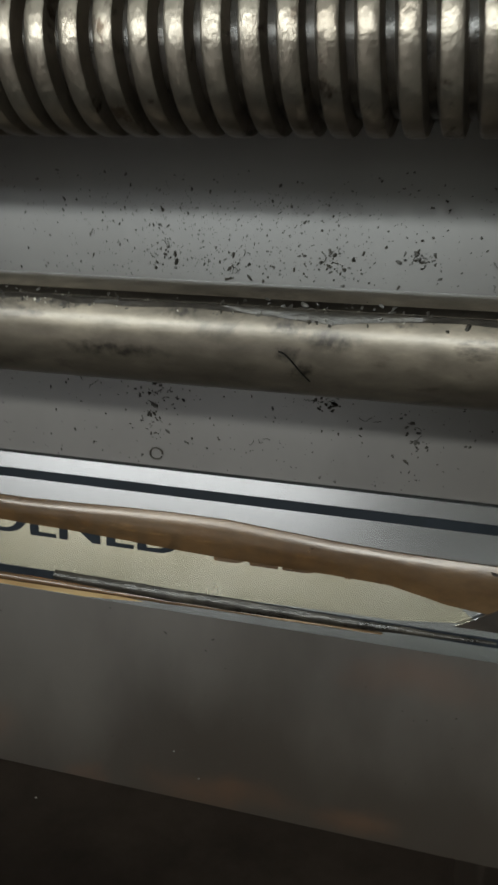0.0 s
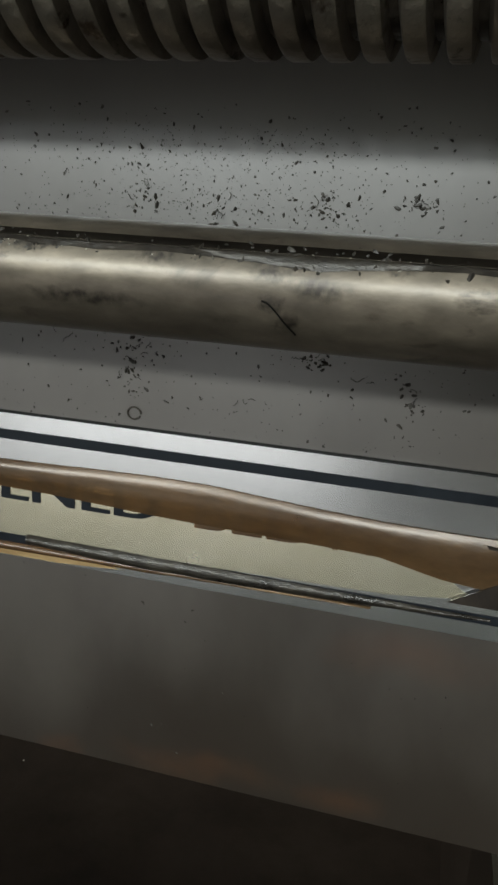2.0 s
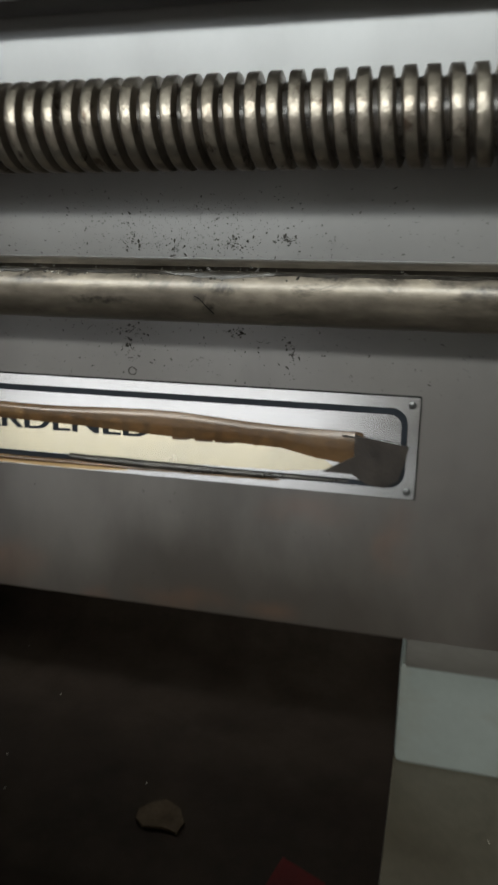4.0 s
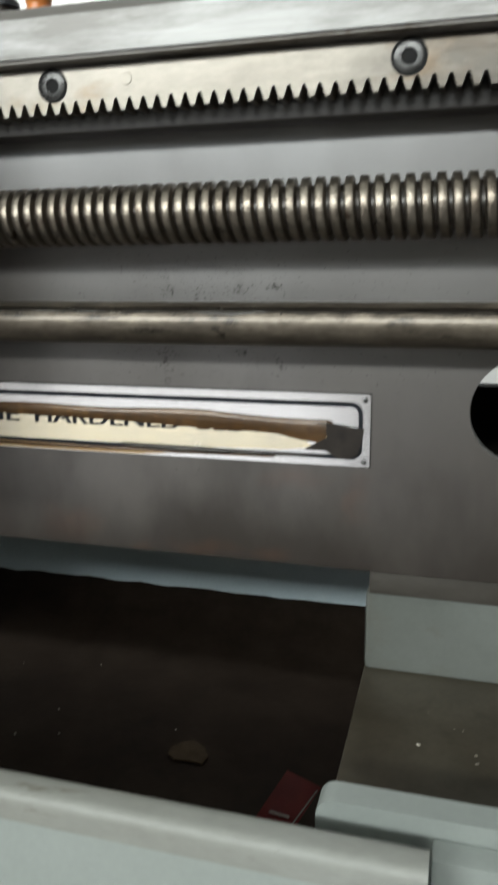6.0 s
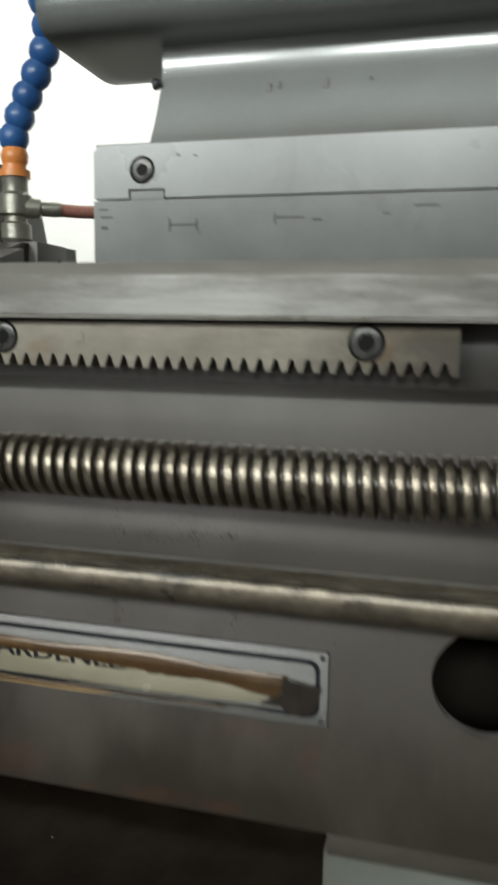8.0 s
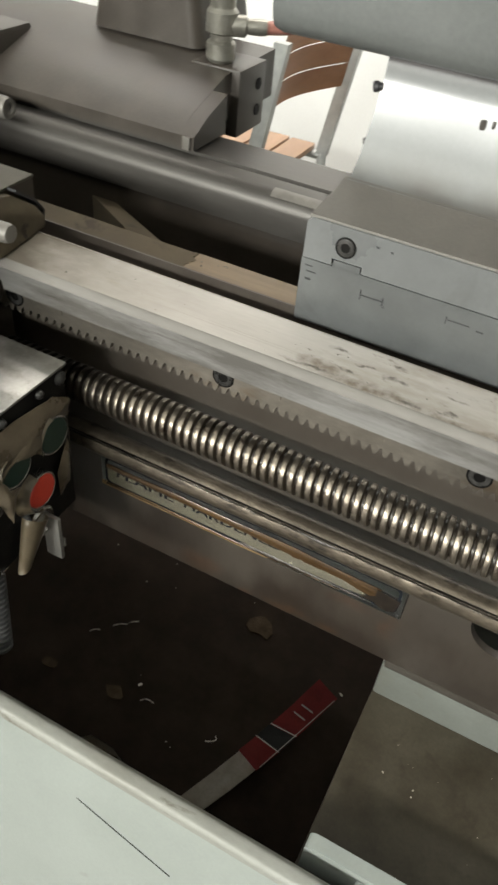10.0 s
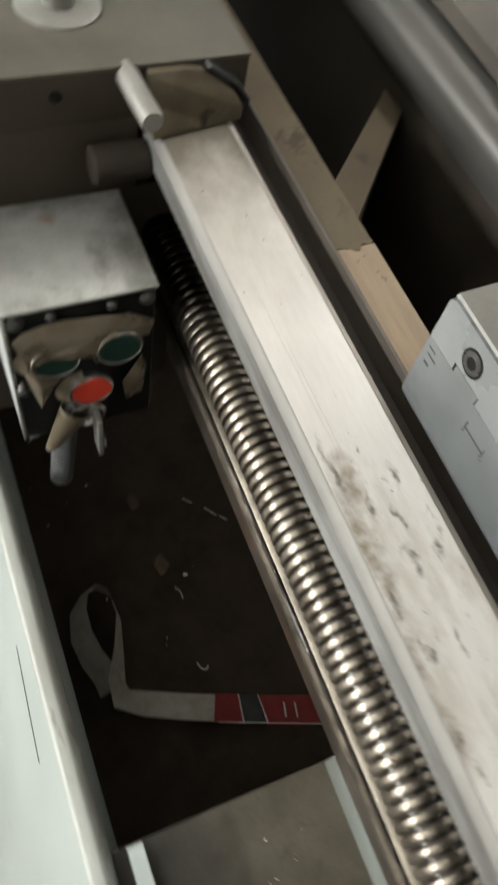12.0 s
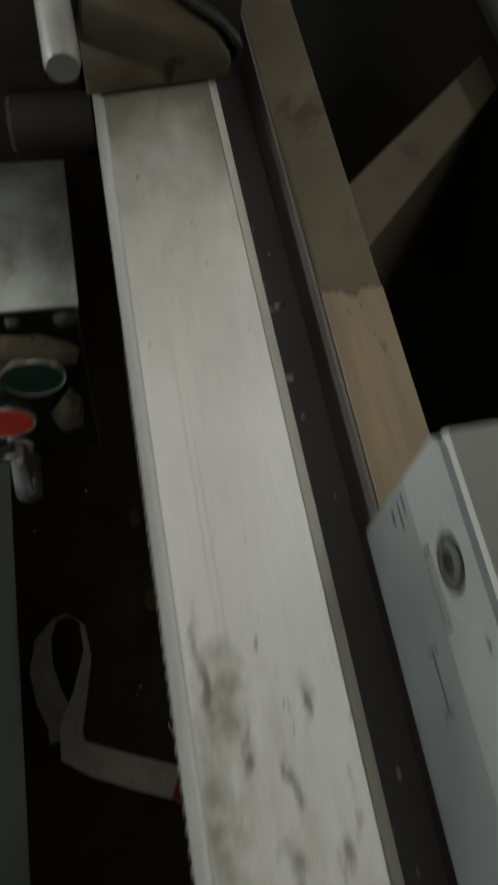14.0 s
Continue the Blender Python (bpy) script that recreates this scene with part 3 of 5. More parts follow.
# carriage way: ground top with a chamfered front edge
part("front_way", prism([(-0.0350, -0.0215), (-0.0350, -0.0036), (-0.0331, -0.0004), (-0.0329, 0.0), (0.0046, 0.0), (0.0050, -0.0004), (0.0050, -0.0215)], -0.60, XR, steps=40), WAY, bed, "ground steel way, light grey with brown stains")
part("way_side", prism([(0.0051, -0.0002), (0.0083, -0.0020), (0.0086, -0.0030), (0.0086, -0.0215), (0.0051, -0.0215)], -0.60, XR), SIDE, bed, "brown worn inner side of the way")
part("way_edge", prism([(-0.0366, -0.0203), (-0.0366, -0.0050), (-0.0351, -0.0050), (-0.0351, -0.0203)], -0.60, XR), WAYFRONT, bed, "scratched upright steel front of the way")
part("way_bevel", prism([(-0.0366, -0.0049), (-0.0363, -0.0041), (-0.0340, -0.0006), (-0.0333, -0.0001), (-0.0329, -0.00005), (-0.0331, -0.0005), (-0.0351, -0.0038), (-0.0351, -0.0049)], -0.60, XR, steps=40), BEVEL, bed, "dull brown-grey bevel along the way")
part("rack_pad", block(XL, XR, -0.0165, 0.0, -0.0470, -0.0215, 0.001), PAD, bed)
part("way_groove", block(XL, XR, 0.0087, 0.0257, -0.07, -0.022), GROOVE, bed)
part("tailstock_way", prism([(0.0258, -0.0065), (0.0258, -0.0036), (0.0264, -0.003), (0.047, -0.003), (0.0475, -0.0065)], -0.061, 0.032, steps=4), TSWAY, bed, "bare brownish steel way under the tailstock")
part("painted_way", prism([(0.0258, -0.0065), (0.0258, -0.0040), (0.0262, -0.0035), (0.0468, -0.0035), (0.0473, -0.0065)], XL, -0.0605, steps=4), CAST, bed, "painted brown-grey stretch of the inner way")
edge = random.Random(4)
ragged = [(-0.064, 0.0258), (-0.064, 0.0464)] + [(-0.0600 + edge.uniform(-0.0022, 0.0022), 0.0464 - 0.0206 * k / 14) for k in range(15)]
part("chipped_paint", prism(ragged, -0.0037, -0.0027, axis="z"), CAST, bed, "chipped paint edge over bare steel")
for _ in range(6):
    px, py = edge.uniform(-0.056, -0.036), edge.uniform(0.029, 0.044)
    part("pit_mark", lathe((px, py, -0.0032), (px, py, -0.0027), [(0, 0.0006), (1, 0.0005)], 8), RUST, bed)
# the shade below the inner way's edge is put into these dark colours
part("inner_lip", block(XL, XR, 0.0246, 0.0257, -0.0225, -0.0028), GROOVE, bed)
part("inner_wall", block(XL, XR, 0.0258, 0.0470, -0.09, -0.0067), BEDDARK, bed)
part("rear_way", prism([(0.1505, -0.030), (0.1515, -0.012), (0.154, -0.005), (0.159, -0.001), (0.164, 0.0), (0.179, 0.0), (0.1795, -0.004), (0.1825, -0.004), (0.183, 0.001), (0.225, 0.001), (0.228, -0.002), (0.228, -0.030)], XL, XR, steps=4), material("rear_way_steel", (0.038, 0.0345, 0.0305), (0.07, 0.065, 0.058), 0.40, 0.5, 20, (0.2, 1, 1), 0.04), bed, "dull steel rear way with a polished rounded edge")
part("rear_casting", prism([(0.156, -0.13), (0.156, -0.040), (0.158, -0.034), (0.162, -0.0302), (0.226, -0.0302), (0.226, -0.13)], XL, XR, steps=4), BEDDARK, bed, "casting below the rear way, darkened for its shade")
part("worn_patch", prism([(0.1555, -0.0032), (0.1590, -0.0004), (0.1640, 0.0006), (0.1640, 0.0001), (0.1590, -0.0012), (0.1558, -0.0038)], -0.064, 0.015), WHITEPIN, bed, "pale worn patch on the rear way")
rw = bmesh.new()
block(XL, XR, 0.158, 0.172, -0.2545, -0.184, bm=rw)
block(XL, 0.10, 0.158, 0.172, -0.184, -0.129, bm=rw)
block(0.36, XR, 0.158, 0.172, -0.184, -0.129, bm=rw)
block(0.1395, XR, 0.158, 0.172, -0.3083, -0.2545, bm=rw)
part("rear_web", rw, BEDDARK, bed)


def rib(xa, xb, ya=0.046, yb=0.165, wide=0.018):
    """A slanting cross rib that falls from the inner way to the rear casting."""
    own = bmesh.new()
    d = Vector((xb - xa, yb - ya)).normalized() * wide
    pts = [(xa + d.y * 1.2, ya - d.x * 0), (xb + d.y, yb), (xb - d.y, yb), (xa - d.y * 1.2, ya)]
    prism(pts, -0.16, -0.0085, bm=own, axis="z")
    for v in own.verts:
        if v.co.z > -0.1 and v.co.y > 0.1:
            v.co.z = -0.052
    return own


for xa, xb in ((-0.093, -0.227), (0.44, 0.56)):
    part("cross_rib", rib(xa, xb), CAST, bed, "brown painted cross rib")

# foot of the bed beside the chip opening
part("foot_strip", block(0.139, XR, 0.003, 0.05, -0.2655, -0.2526, 0.001), RUST, bed, "thin dark grey strip between bed and base")

# ---- machine base, chip opening and guards ----
base = thing("machine_base", (0.3, 0.1, -1.0), "pale green machine base with oily chip tray and dark opening", "machine base")
part("foot_block", block(0.137, XR, 0.006, 0.10, -0.3085, -0.2656, 0.003), PALE2, base, "pale oily enamel foot under the bed, toned down for shade")
part("tray_deck", block(0.137, XR, -0.150, 0.34, -0.316, -0.3085, 0.001), DECK, base, "brown oily sheet steel tray")
part("opening_side", block(0.137, 0.150, -0.150, 0.34, -0.46, -0.3165), PIT, base)
cf = bmesh.new()
grid = [[cf.verts.new((XL + (0.149 - XL) * i / 60, -0.150 + 0.494 * j / 34, 0)) for j in range(35)] for i in range(61)]
for col in grid:
    for v in col:
        bank = max(0.0, (v.co.y - 0.24) / 0.095)
        v.co.z = -0.4575 + 0.0025 * noise.noise(Vector((v.co.x, v.co.y, 0)) * 28) + 0.026 * bank * bank + 0.002 * bank * noise.noise(Vector((v.co.x, 3, 0)) * 40)
for i in range(60):
    for j in range(34):
        cf.faces.new((grid[i][j], grid[i + 1][j], grid[i + 1][j + 1], grid[i][j + 1]))
bmesh.ops.solidify(cf, geom=cf.faces[:], thickness=0.01)
part("chip_floor", cf, PIT, base, "black sludge covered chip tray floor")
part("opening_back", sheet(rounded(XL, 0.141, -0.70, -0.26, 0.006), 0.335, 0.01), BLUEPAINT, base, "blue-grey painted rear sheet of the opening")
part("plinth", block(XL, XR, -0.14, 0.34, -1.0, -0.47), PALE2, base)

guard = thing("front_guard", (-0.1, -0.158, -1.0), "pale green enamelled front guard with rounded top rim", "guard panel")
gprof = [(-0.144, -1.0), (-0.300, -1.0), (-0.300, -0.80), (-0.1661, -0.2800), (-0.150, -0.2879), (-0.144, -0.42)]
part("panel", prism(gprof, XL, 0.175), PALE, guard)
rim = [(-0.1661, -0.2800)] + [(-0.1626 + 0.0035 * math.cos(radians(a)), -0.2735 + 0.0035 * math.sin(radians(a))) for a in range(180, 85, -18)]
rim += [(-0.1575 + 0.0076 * math.cos(radians(a)), -0.2879 + 0.0180 * math.sin(radians(a))) for a in range(90, -5, -10)]
part("rim", prism(rim, XL, 0.1752), RIM, guard, "oil-stained rounded top rim")
part("scratch", tube([(-0.016, -0.1747, -0.3137), (0.02, -0.1772, -0.3228), (0.064, -0.1800, -0.3339)], 0.0005, 6), BLACK, guard, "thin black scratch on the enamel")

guard2 = thing("side_guard", (0.4, -0.13, -1.0), "pale green enamelled guard beside the oily tray", "guard panel")
part("panel", prism(rounded(0.139, XR, -0.42, -0.2730, 0.006), -0.1395, -0.1295, axis="y"), PALE, guard2)
part("joint", block(0.1756, XR, -0.1499, -0.1396, -0.33, -0.2790, 0.002), PALE, guard2)
part("skirt", prism([(-0.1396, -0.285), (-0.30, -0.95), (-0.1396, -0.95)], 0.1755, XR), PALE, guard2)
part("skirt_foot", block(0.1755, XR, -0.30, -0.1376, -1.0, -0.95), PALE, guard2)

# ---- rack under the way ----
rack = thing("gear_rack", (0, -0.017, -0.03), "light steel gear rack with downward teeth and recessed bolts", "gear rack")
RX1, PITCH = 0.1855, 0.00629
g0 = 0.149 - 40 * PITCH * 2
rk = bmesh.new()
half = int((RX1 - 0.003 - g0) / PITCH) + 1
prev_x = g0 - 0.004
cells = []
for i in range(half):
    g = g0 + i * PITCH
    nxt = g + PITCH / 2 if i < half - 1 else RX1
    cells.append([(prev_x, -0.0232), (prev_x, -0.0412), (g - 0.0022, -0.0412), (g - 0.0006, -0.0364), (g + 0.0006, -0.0364), (g + 0.0022, -0.0412), (nxt, -0.0412), (nxt, -0.0232)])
    prev_x = nxt
F, B = -0.028, -0.0166
for c in cells:
    fv = [rk.verts.new((x, F, z)) for x, z in c]
    bv = [rk.verts.new((x, B, z)) for x, z in c]
    rk.faces.new((fv[0], fv[1], fv[2], fv[3]))
    rk.faces.new((fv[0], fv[3], fv[4], fv[7]))
    rk.faces.new((fv[7], fv[4], fv[5], fv[6]))
    rk.faces.new(list(reversed(bv)))
    for a in (1, 2, 3, 4, 5):
        rk.faces.new((fv[a], fv[a + 1], bv[a + 1], bv[a]))
    rk.faces.new((fv[7], fv[0], bv[0], bv[7]))
    if c is cells[-1]:
        rk.faces.new((fv[6], fv[7], bv[7], bv[6]))
bmesh.ops.remove_doubles(rk, verts=rk.verts, dist=0.00005)
part("rack_bar", rk, RACK, rack, smooth=15)


def cap_screw(x, y, z, r, parent, deep=0.004):
    """A socket head screw in its counterbore, facing the camera side."""
    s = part("bolt", lathe((x, y + deep, z), (x, y, z), [(0, r * 0.86), (0.7, r * 0.86), (0.95, r * 0.80), (1, r * 0.72), (1.0, r * 0.44), (0.3, r * 0.42), (0.3, 0.0)], 24), BOLT, parent, "blackened socket head bolt")
    part("socket", lathe((x, y + deep * 0.72, z), (x, y + deep * 0.62, z), [(0, r * 0.43), (1, r * 0.43)], 6), BLACK, s)
    part("counterbore", lathe((x, y + deep, z), (x, y, z), [(0.8, r * 0.90), (0.8, r * 0.97), (0.9, r * 0.97), (0.9, r * 0.90)], 32), BLACK, s)
    return s


for bx in (-0.152, 0.0, 0.152):
    cap_screw(bx, -0.0286, -0.0297, 0.0072, rack)
for px in (-0.117, 0.0349):
    part("dowel", lathe((px, -0.026, -0.029), (px, -0.0283, -0.029), [(0, 0.0026), (0.8, 0.0026), (1, 0.0023)], 20), RACK, rack)

# ---- leadscrew ----
lead = thing("lead_screw", (0.1, -0.027, -0.084), "oily brown steel lead screw with square thread", "lead screw")
ls = bmesh.new()
SEG, TURNS_FROM, TURNS_TO = 40, -0.30, 0.60
CY, CZ, RO, RI, TP = -0.0231, -0.0842, 0.0130, 0.0100, 0.0060
prof = [(0.0, RI), (0.22, RI), (0.30, RO - 0.0008), (0.335, RO - 0.0002), (0.40, RO), (0.82, RO), (0.885, RO - 0.0002), (0.92, RO - 0.0008), (1.0, RI)]
n_turn = int((TURNS_TO - TURNS_FROM) / TP)
cols = []
for t in range(n_turn):
    for s, r in prof[:-1]:
        cols.append((t + s, r))
rings = []
for s, r in cols:
    ringv = []
    for q in range(SEG):
        a = 2 * math.pi * q / SEG
        x = TURNS_FROM + (s + q / SEG) * TP
        ringv.append(ls.verts.new((x, CY - r * math.sin(a), CZ + r * math.cos(a))))
    rings.append(ringv)
per = len(prof) - 1
groove = bmesh.new()
gmap = {}


def groove_vert(v):
    if v not in gmap:
        gmap[v] = groove.verts.new(v.co)
    return gmap[v]


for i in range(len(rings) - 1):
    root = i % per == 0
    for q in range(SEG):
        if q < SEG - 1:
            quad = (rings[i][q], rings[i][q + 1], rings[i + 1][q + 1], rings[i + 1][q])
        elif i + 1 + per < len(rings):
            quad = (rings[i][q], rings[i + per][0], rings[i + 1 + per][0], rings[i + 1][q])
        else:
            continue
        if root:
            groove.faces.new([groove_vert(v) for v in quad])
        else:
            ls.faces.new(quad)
part("thread", ls, SCREW, lead, smooth=40)
# oil in the groove, with the groove's shade put into the same dark colour
part("thread_groove", groove, material("oily_shaded_groove", (0.014, 0.011, 0.008), (0.04, 0.031, 0.023), 0.3, 0.3, 200, bump=0.1), lead, "black oil and painted shade in the thread's groove")

# ---- feed rod with its keyway ----
feed = thing("feed_rod", (0.1, -0.024, -0.131), "oily brown steel feed rod with a long keyway", "feed rod")
FY, FZ, FR = -0.0208, -0.1317, 0.0098
fp = [(FY - FR * math.sin(radians(a)), FZ + FR * math.cos(radians(a))) for a in range(50, 401, 7)]
ka, kb = radians(36), radians(50)
fp += [(FY - (FR - 0.0045) * math.sin(ka) + 0.0009, FZ + (FR - 0.0045) * math.cos(ka) + 0.0008), (FY - (FR - 0.0045) * math.sin(kb) - 0.0002, FZ + (FR - 0.0045) * math.cos(kb) - 0.0006)]
part("shaft", prism(fp, -0.30, 0.65, steps=60), ROD, feed, smooth=25)
kw = [(FY - r * math.sin(radians(a)), FZ + r * math.cos(radians(a))) for r, a in ((0.0050, 38), (0.0062, 37.5), (0.0062, 48.5), (0.0050, 48))]
gr = bmesh.new()
strip = []
for i in range(181):
    x = -0.30 + 0.95 * i / 180
    hi = 50.5
    lo = 58.0 + 5.0 * noise.noise(Vector((x * 60, 1, 0))) + 3.5 * noise.noise(Vector((x * 170, 4, 0))) + 8.0 * math.exp(-((x - 0.078) / 0.010) ** 2)
    strip.append([gr.verts.new((x, FY - (FR + h) * math.sin(radians(a)), FZ + (FR + h) * math.cos(radians(a)))) for a, h in ((hi, 0.00005), ((hi + lo) / 2, 0.0006 + 0.0004 * noise.noise(Vector((x * 300, 7, 0)))), (lo, 0.00004))])
for p, q in zip(strip, strip[1:]):
    for k in range(2):
        gr.faces.new((p[k], p[k + 1], q[k + 1], q[k]))
part("grime_line", gr, SOOT, feed, "black oily grime along the keyway", smooth=70)
# black filling low in the keyway's slot
part("keyway", prism(kw, -0.30, 0.65), BLACK, feed, "keyway with a black filling")
curl = [(x, FY - (FR + 0.0001) * math.sin(radians(a)), FZ + (FR + 0.0001) * math.cos(radians(a))) for x, a in ((0.0712, 96), (0.0722, 98), (0.0735, 105), (0.0750, 116), (0.0766, 128))]
part("swarf_curl", tube(curl, 0.00016, 6), BLACK, feed, "dark curl of swarf stuck to the rod")

# ---- name plate ----
plate = thing("name_plate", (0.0125, -0.001, -0.2), "polished metal name plate with dark border and amber stains", "name plate")
part("sheet_metal", prism(rounded(-0.113, 0.138, -0.2, -0.1652, 0.0006, 2), -0.0012, -0.0002, axis="y"), PLATE, plate)
# slightly larger black sheet behind the plate, painted in as its shadow line
part("shadow_gap", prism(rounded(-0.1134, 0.1384, -0.2004, -0.1648, 0.0006, 2), -0.0003, -0.0001, axis="y"), BLACK, plate, "black outline for the shadow line round the plate's edge")
bo, bi = rounded(-0.1095, 0.1345, -0.1965, -0.1690, 0.0055, 6), rounded(-0.1075, 0.1325, -0.1945, -0.1712, 0.0038, 6)
bd = bmesh.new()
ov = [bd.verts.new((x, -0.0014, z)) for x, z in bo]
iv = [bd.verts.new((x, -0.0014, z)) for x, z in bi]
for i in range(len(ov)):
    j = (i + 1) % len(ov)
    bd.faces.new((ov[i], ov[j], iv[j], iv[i]))
part("border", bd, INK, plate, "dark blue printed border line")
part("lacquer", sheet([(-0.1075, -0.1945), (0.06, -0.1942), (0.095, -0.1935), (0.112, -0.1915), (0.104, -0.186), (0.09, -0.182), (-0.1075, -0.178)], -0.00135, 0.0001), CREAM, plate, "yellowed cream lacquer")


def letters(body, x0, x1, z, cap, y, mat, parent):
    """Printed words in the built-in letter shapes, stretched to their width, standing upright and facing the camera side."""
    cu = bpy.data.curves.new("lettering", "FONT")
    cu.body, cu.size = body, 1.0
    tmp = bpy.data.objects.new("lettering_curve", cu)
    scene.collection.objects.link(tmp)
    me = bpy.data.meshes.new_from_object(tmp.evaluated_get(bpy.context.evaluated_depsgraph_get()))
    scene.collection.objects.unlink(tmp)
    bpy.data.objects.remove(tmp)
    bm = bmesh.new()
    bm.from_mesh(me)
    xs, ys = [v.co.x for v in bm.verts], [v.co.y for v in bm.verts]
    for v in bm.verts:
        v.co = Vector((x0 + (v.co.x - min(xs)) / (max(xs) - min(xs)) * (x1 - x0), y, z + (v.co.y - min(ys)) / (max(ys) - min(ys)) * cap))
    heavy = bm.copy()
    bmesh.ops.translate(heavy, verts=heavy.verts, vec=(0.0007, 0.00003, 0))
    tmp_me = bpy.data.meshes.new("lettering_weight")
    heavy.to_mesh(tmp_me)
    heavy.free()
    bm.from_mesh(tmp_me)
    bpy.data.meshes.remove(tmp_me)
    return part("lettering", bm, mat, parent, "dark printed capital letters")


letters("FLAME", -0.099, -0.048, -0.1855, 0.0076, -0.00155, INK, plate)
letters("HARDENED", -0.038, 0.0435, -0.1855, 0.0076, -0.00155, INK, plate)
letters("BEDWAYS", 0.0525, 0.120, -0.1855, 0.0076, -0.00155, AMBER, plate)
# amber residue over the upper half of the words
top = [(-0.1075 + 0.0125 * i, -0.1757 - 0.0005 * math.sin(i * 0.9) - max(0, i - 13) * 0.0005) for i in range(19)]
low = [(0.1175, -0.1895), (0.112, -0.1905), (0.107, -0.1886), (0.100, -0.1868), (0.092, -0.1853), (0.075, -0.1848), (0.053, -0.1845), (0.0525, -0.1846), (0.02, -0.1830), (-0.02, -0.1820), (-0.06, -0.1814), (-0.1075, -0.1806)]
fb = bmesh.new()
lowline = sorted(low)
rows = []
for x, zt in top:
    zb = None
    for (xa, za), (xb, zb2) in zip(lowline, lowline[1:]):
        if xa <= x <= xb:
            zb = za + (zb2 - za) * (x - xa) / max(1e-6, xb - xa)
    zb = -0.1893 if zb is None else zb
    ridge = zt + (zb - zt) * 0.38
    rows.append([fb.verts.new((x, y, z)) for y, z in ((-0.0016, zt), (-0.0022, zt + (zb - zt) * 0.12), (-0.0028 - 0.0002 * math.sin(x * 190), ridge), (-0.0023, zt + (zb - zt) * 0.68), (-0.0016, zb))])
for p, q in zip(rows, rows[1:]):
    for k in range(4):
        fb.faces.new((p[k], p[k + 1], q[k + 1], q[k]))
film = part("residue", fb, AMBER, plate, "thick amber residue streak", smooth=80)
nt = AMBER.node_tree
clear, blend = nt.nodes.new("ShaderNodeBsdfTransparent"), nt.nodes.new("ShaderNodeMixShader")
clear.inputs[0].default_value = (0.9, 0.62, 0.35, 1)
blend.inputs[0].default_value = 0.78
nt.links.new(clear.outputs[0], blend.inputs[1])
nt.links.new(nt.nodes["Principled BSDF"].outputs[0], blend.inputs[2])
nt.links.new(blend.outputs[0], nt.nodes["Material Output"].inputs[0])
part("residue", sheet([(0.113, -0.1790), (0.121, -0.1795), (0.1355, -0.1815), (0.134, -0.188), (0.1325, -0.1935), (0.128, -0.1965), (0.122, -0.1955), (0.117, -0.1925), (0.107, -0.1925), (0.118, -0.186)], -0.0023, 0.0003),
     material("dark_residue", (0.014, 0.011, 0.009), (0.035, 0.027, 0.021), 0.35, 0.1, 120, bump=0.15), plate, "dark dried residue at the plate's end")
part("residue", sheet([(-0.113, -0.1995), (-0.113, -0.1960), (-0.06, -0.1962), (-0.02, -0.1965), (0.02, -0.1972), (0.035, -0.1985), (0.02, -0.1995)], -0.0019, 0.0003), ORANGE, plate, "orange oily residue along the lower rim")
def oil_run(x0, x1, high, low, proud, mat, label):
    """A rounded run of oil that thins out towards its end; high and low give its rims at both ends."""
    bm = bmesh.new()
    runs = []
    for i in range(41):
        t = i / 40
        x = x0 + (x1 - x0) * t
        zt = high[0] + (high[1] - high[0]) * t + 0.00018 * noise.noise(Vector((x * 130, 2, 0)))
        zb = low[0] + (low[1] - low[0]) * t + 0.00022 * noise.noise(Vector((x * 110, 6, 0)))
        zb = zt + (zb - zt) * (0.3 + 0.7 * math.sin(math.pi * min(1, 0.15 + 0.85 * t)))
        runs.append([bm.verts.new((x, -0.00145 - proud * h * (1 - 0.6 * t), zt + (zb - zt) * k)) for k, h in ((0, 0), (0.2, 0.7), (0.5, 1), (0.8, 0.7), (1, 0))])
    for p, q in zip(runs, runs[1:]):
        for k in range(4):
            bm.faces.new((p[k], p[k + 1], q[k + 1], q[k]))
    return part("residue", bm, mat, plate, label, smooth=80)


oil_run(0.012, 0.116, (-0.1938, -0.1950), (-0.1978, -0.1975), 0.0013, SOOT, "black glittering oil along the lower border")
oil_run(-0.1085, 0.092, (-0.1958, -0.1970), (-0.1990, -0.1986), 0.0012, AMBER, "amber oil below the black run")
for rx, rz in ((-0.1105, -0.1678), (0.1355, -0.1678), (-0.1105, -0.1975), (0.1355, -0.1975)):
    part("rivet", lathe((rx, -0.0011, rz), (rx, -0.0019, rz), [(0, 0.0014), (0.6, 0.0013), (1, 0.0006)], 14), BOLT, plate)

# ---- tailstock ----
tail = thing("tailstock", (0.2, 0.08, 0.0), "light grey painted tailstock with keyed two-part base", "tailstock")
TX0, TX1 = 0.019, 0.52
# lower base with the key standing up into the body
foot = [(0.118, 0.0015), (0.118, 0.0322), (0.0207, 0.0322), (0.0207, 0.0050), (0.0208, 0.0000), (0.0212, -0.0045), (0.0220, -0.0075), (0.0232, -0.0090), (0.0244, -0.0090), (0.0244, 0.0015)]
part("lower_base", prism(foot, TX0, TX1), TAILLOW, tail, "darker lower base")
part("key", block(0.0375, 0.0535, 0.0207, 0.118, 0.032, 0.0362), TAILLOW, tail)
upper = [(TX0 + 0.0005, 0.0330), (0.0367, 0.0330), (0.0367, 0.0370), (0.0543, 0.0370), (0.0543, 0.0330), (TX1, 0.0330), (TX1, 0.0565), (TX0 + 0.003, 0.0565), (TX0 + 0.0005, 0.054)]
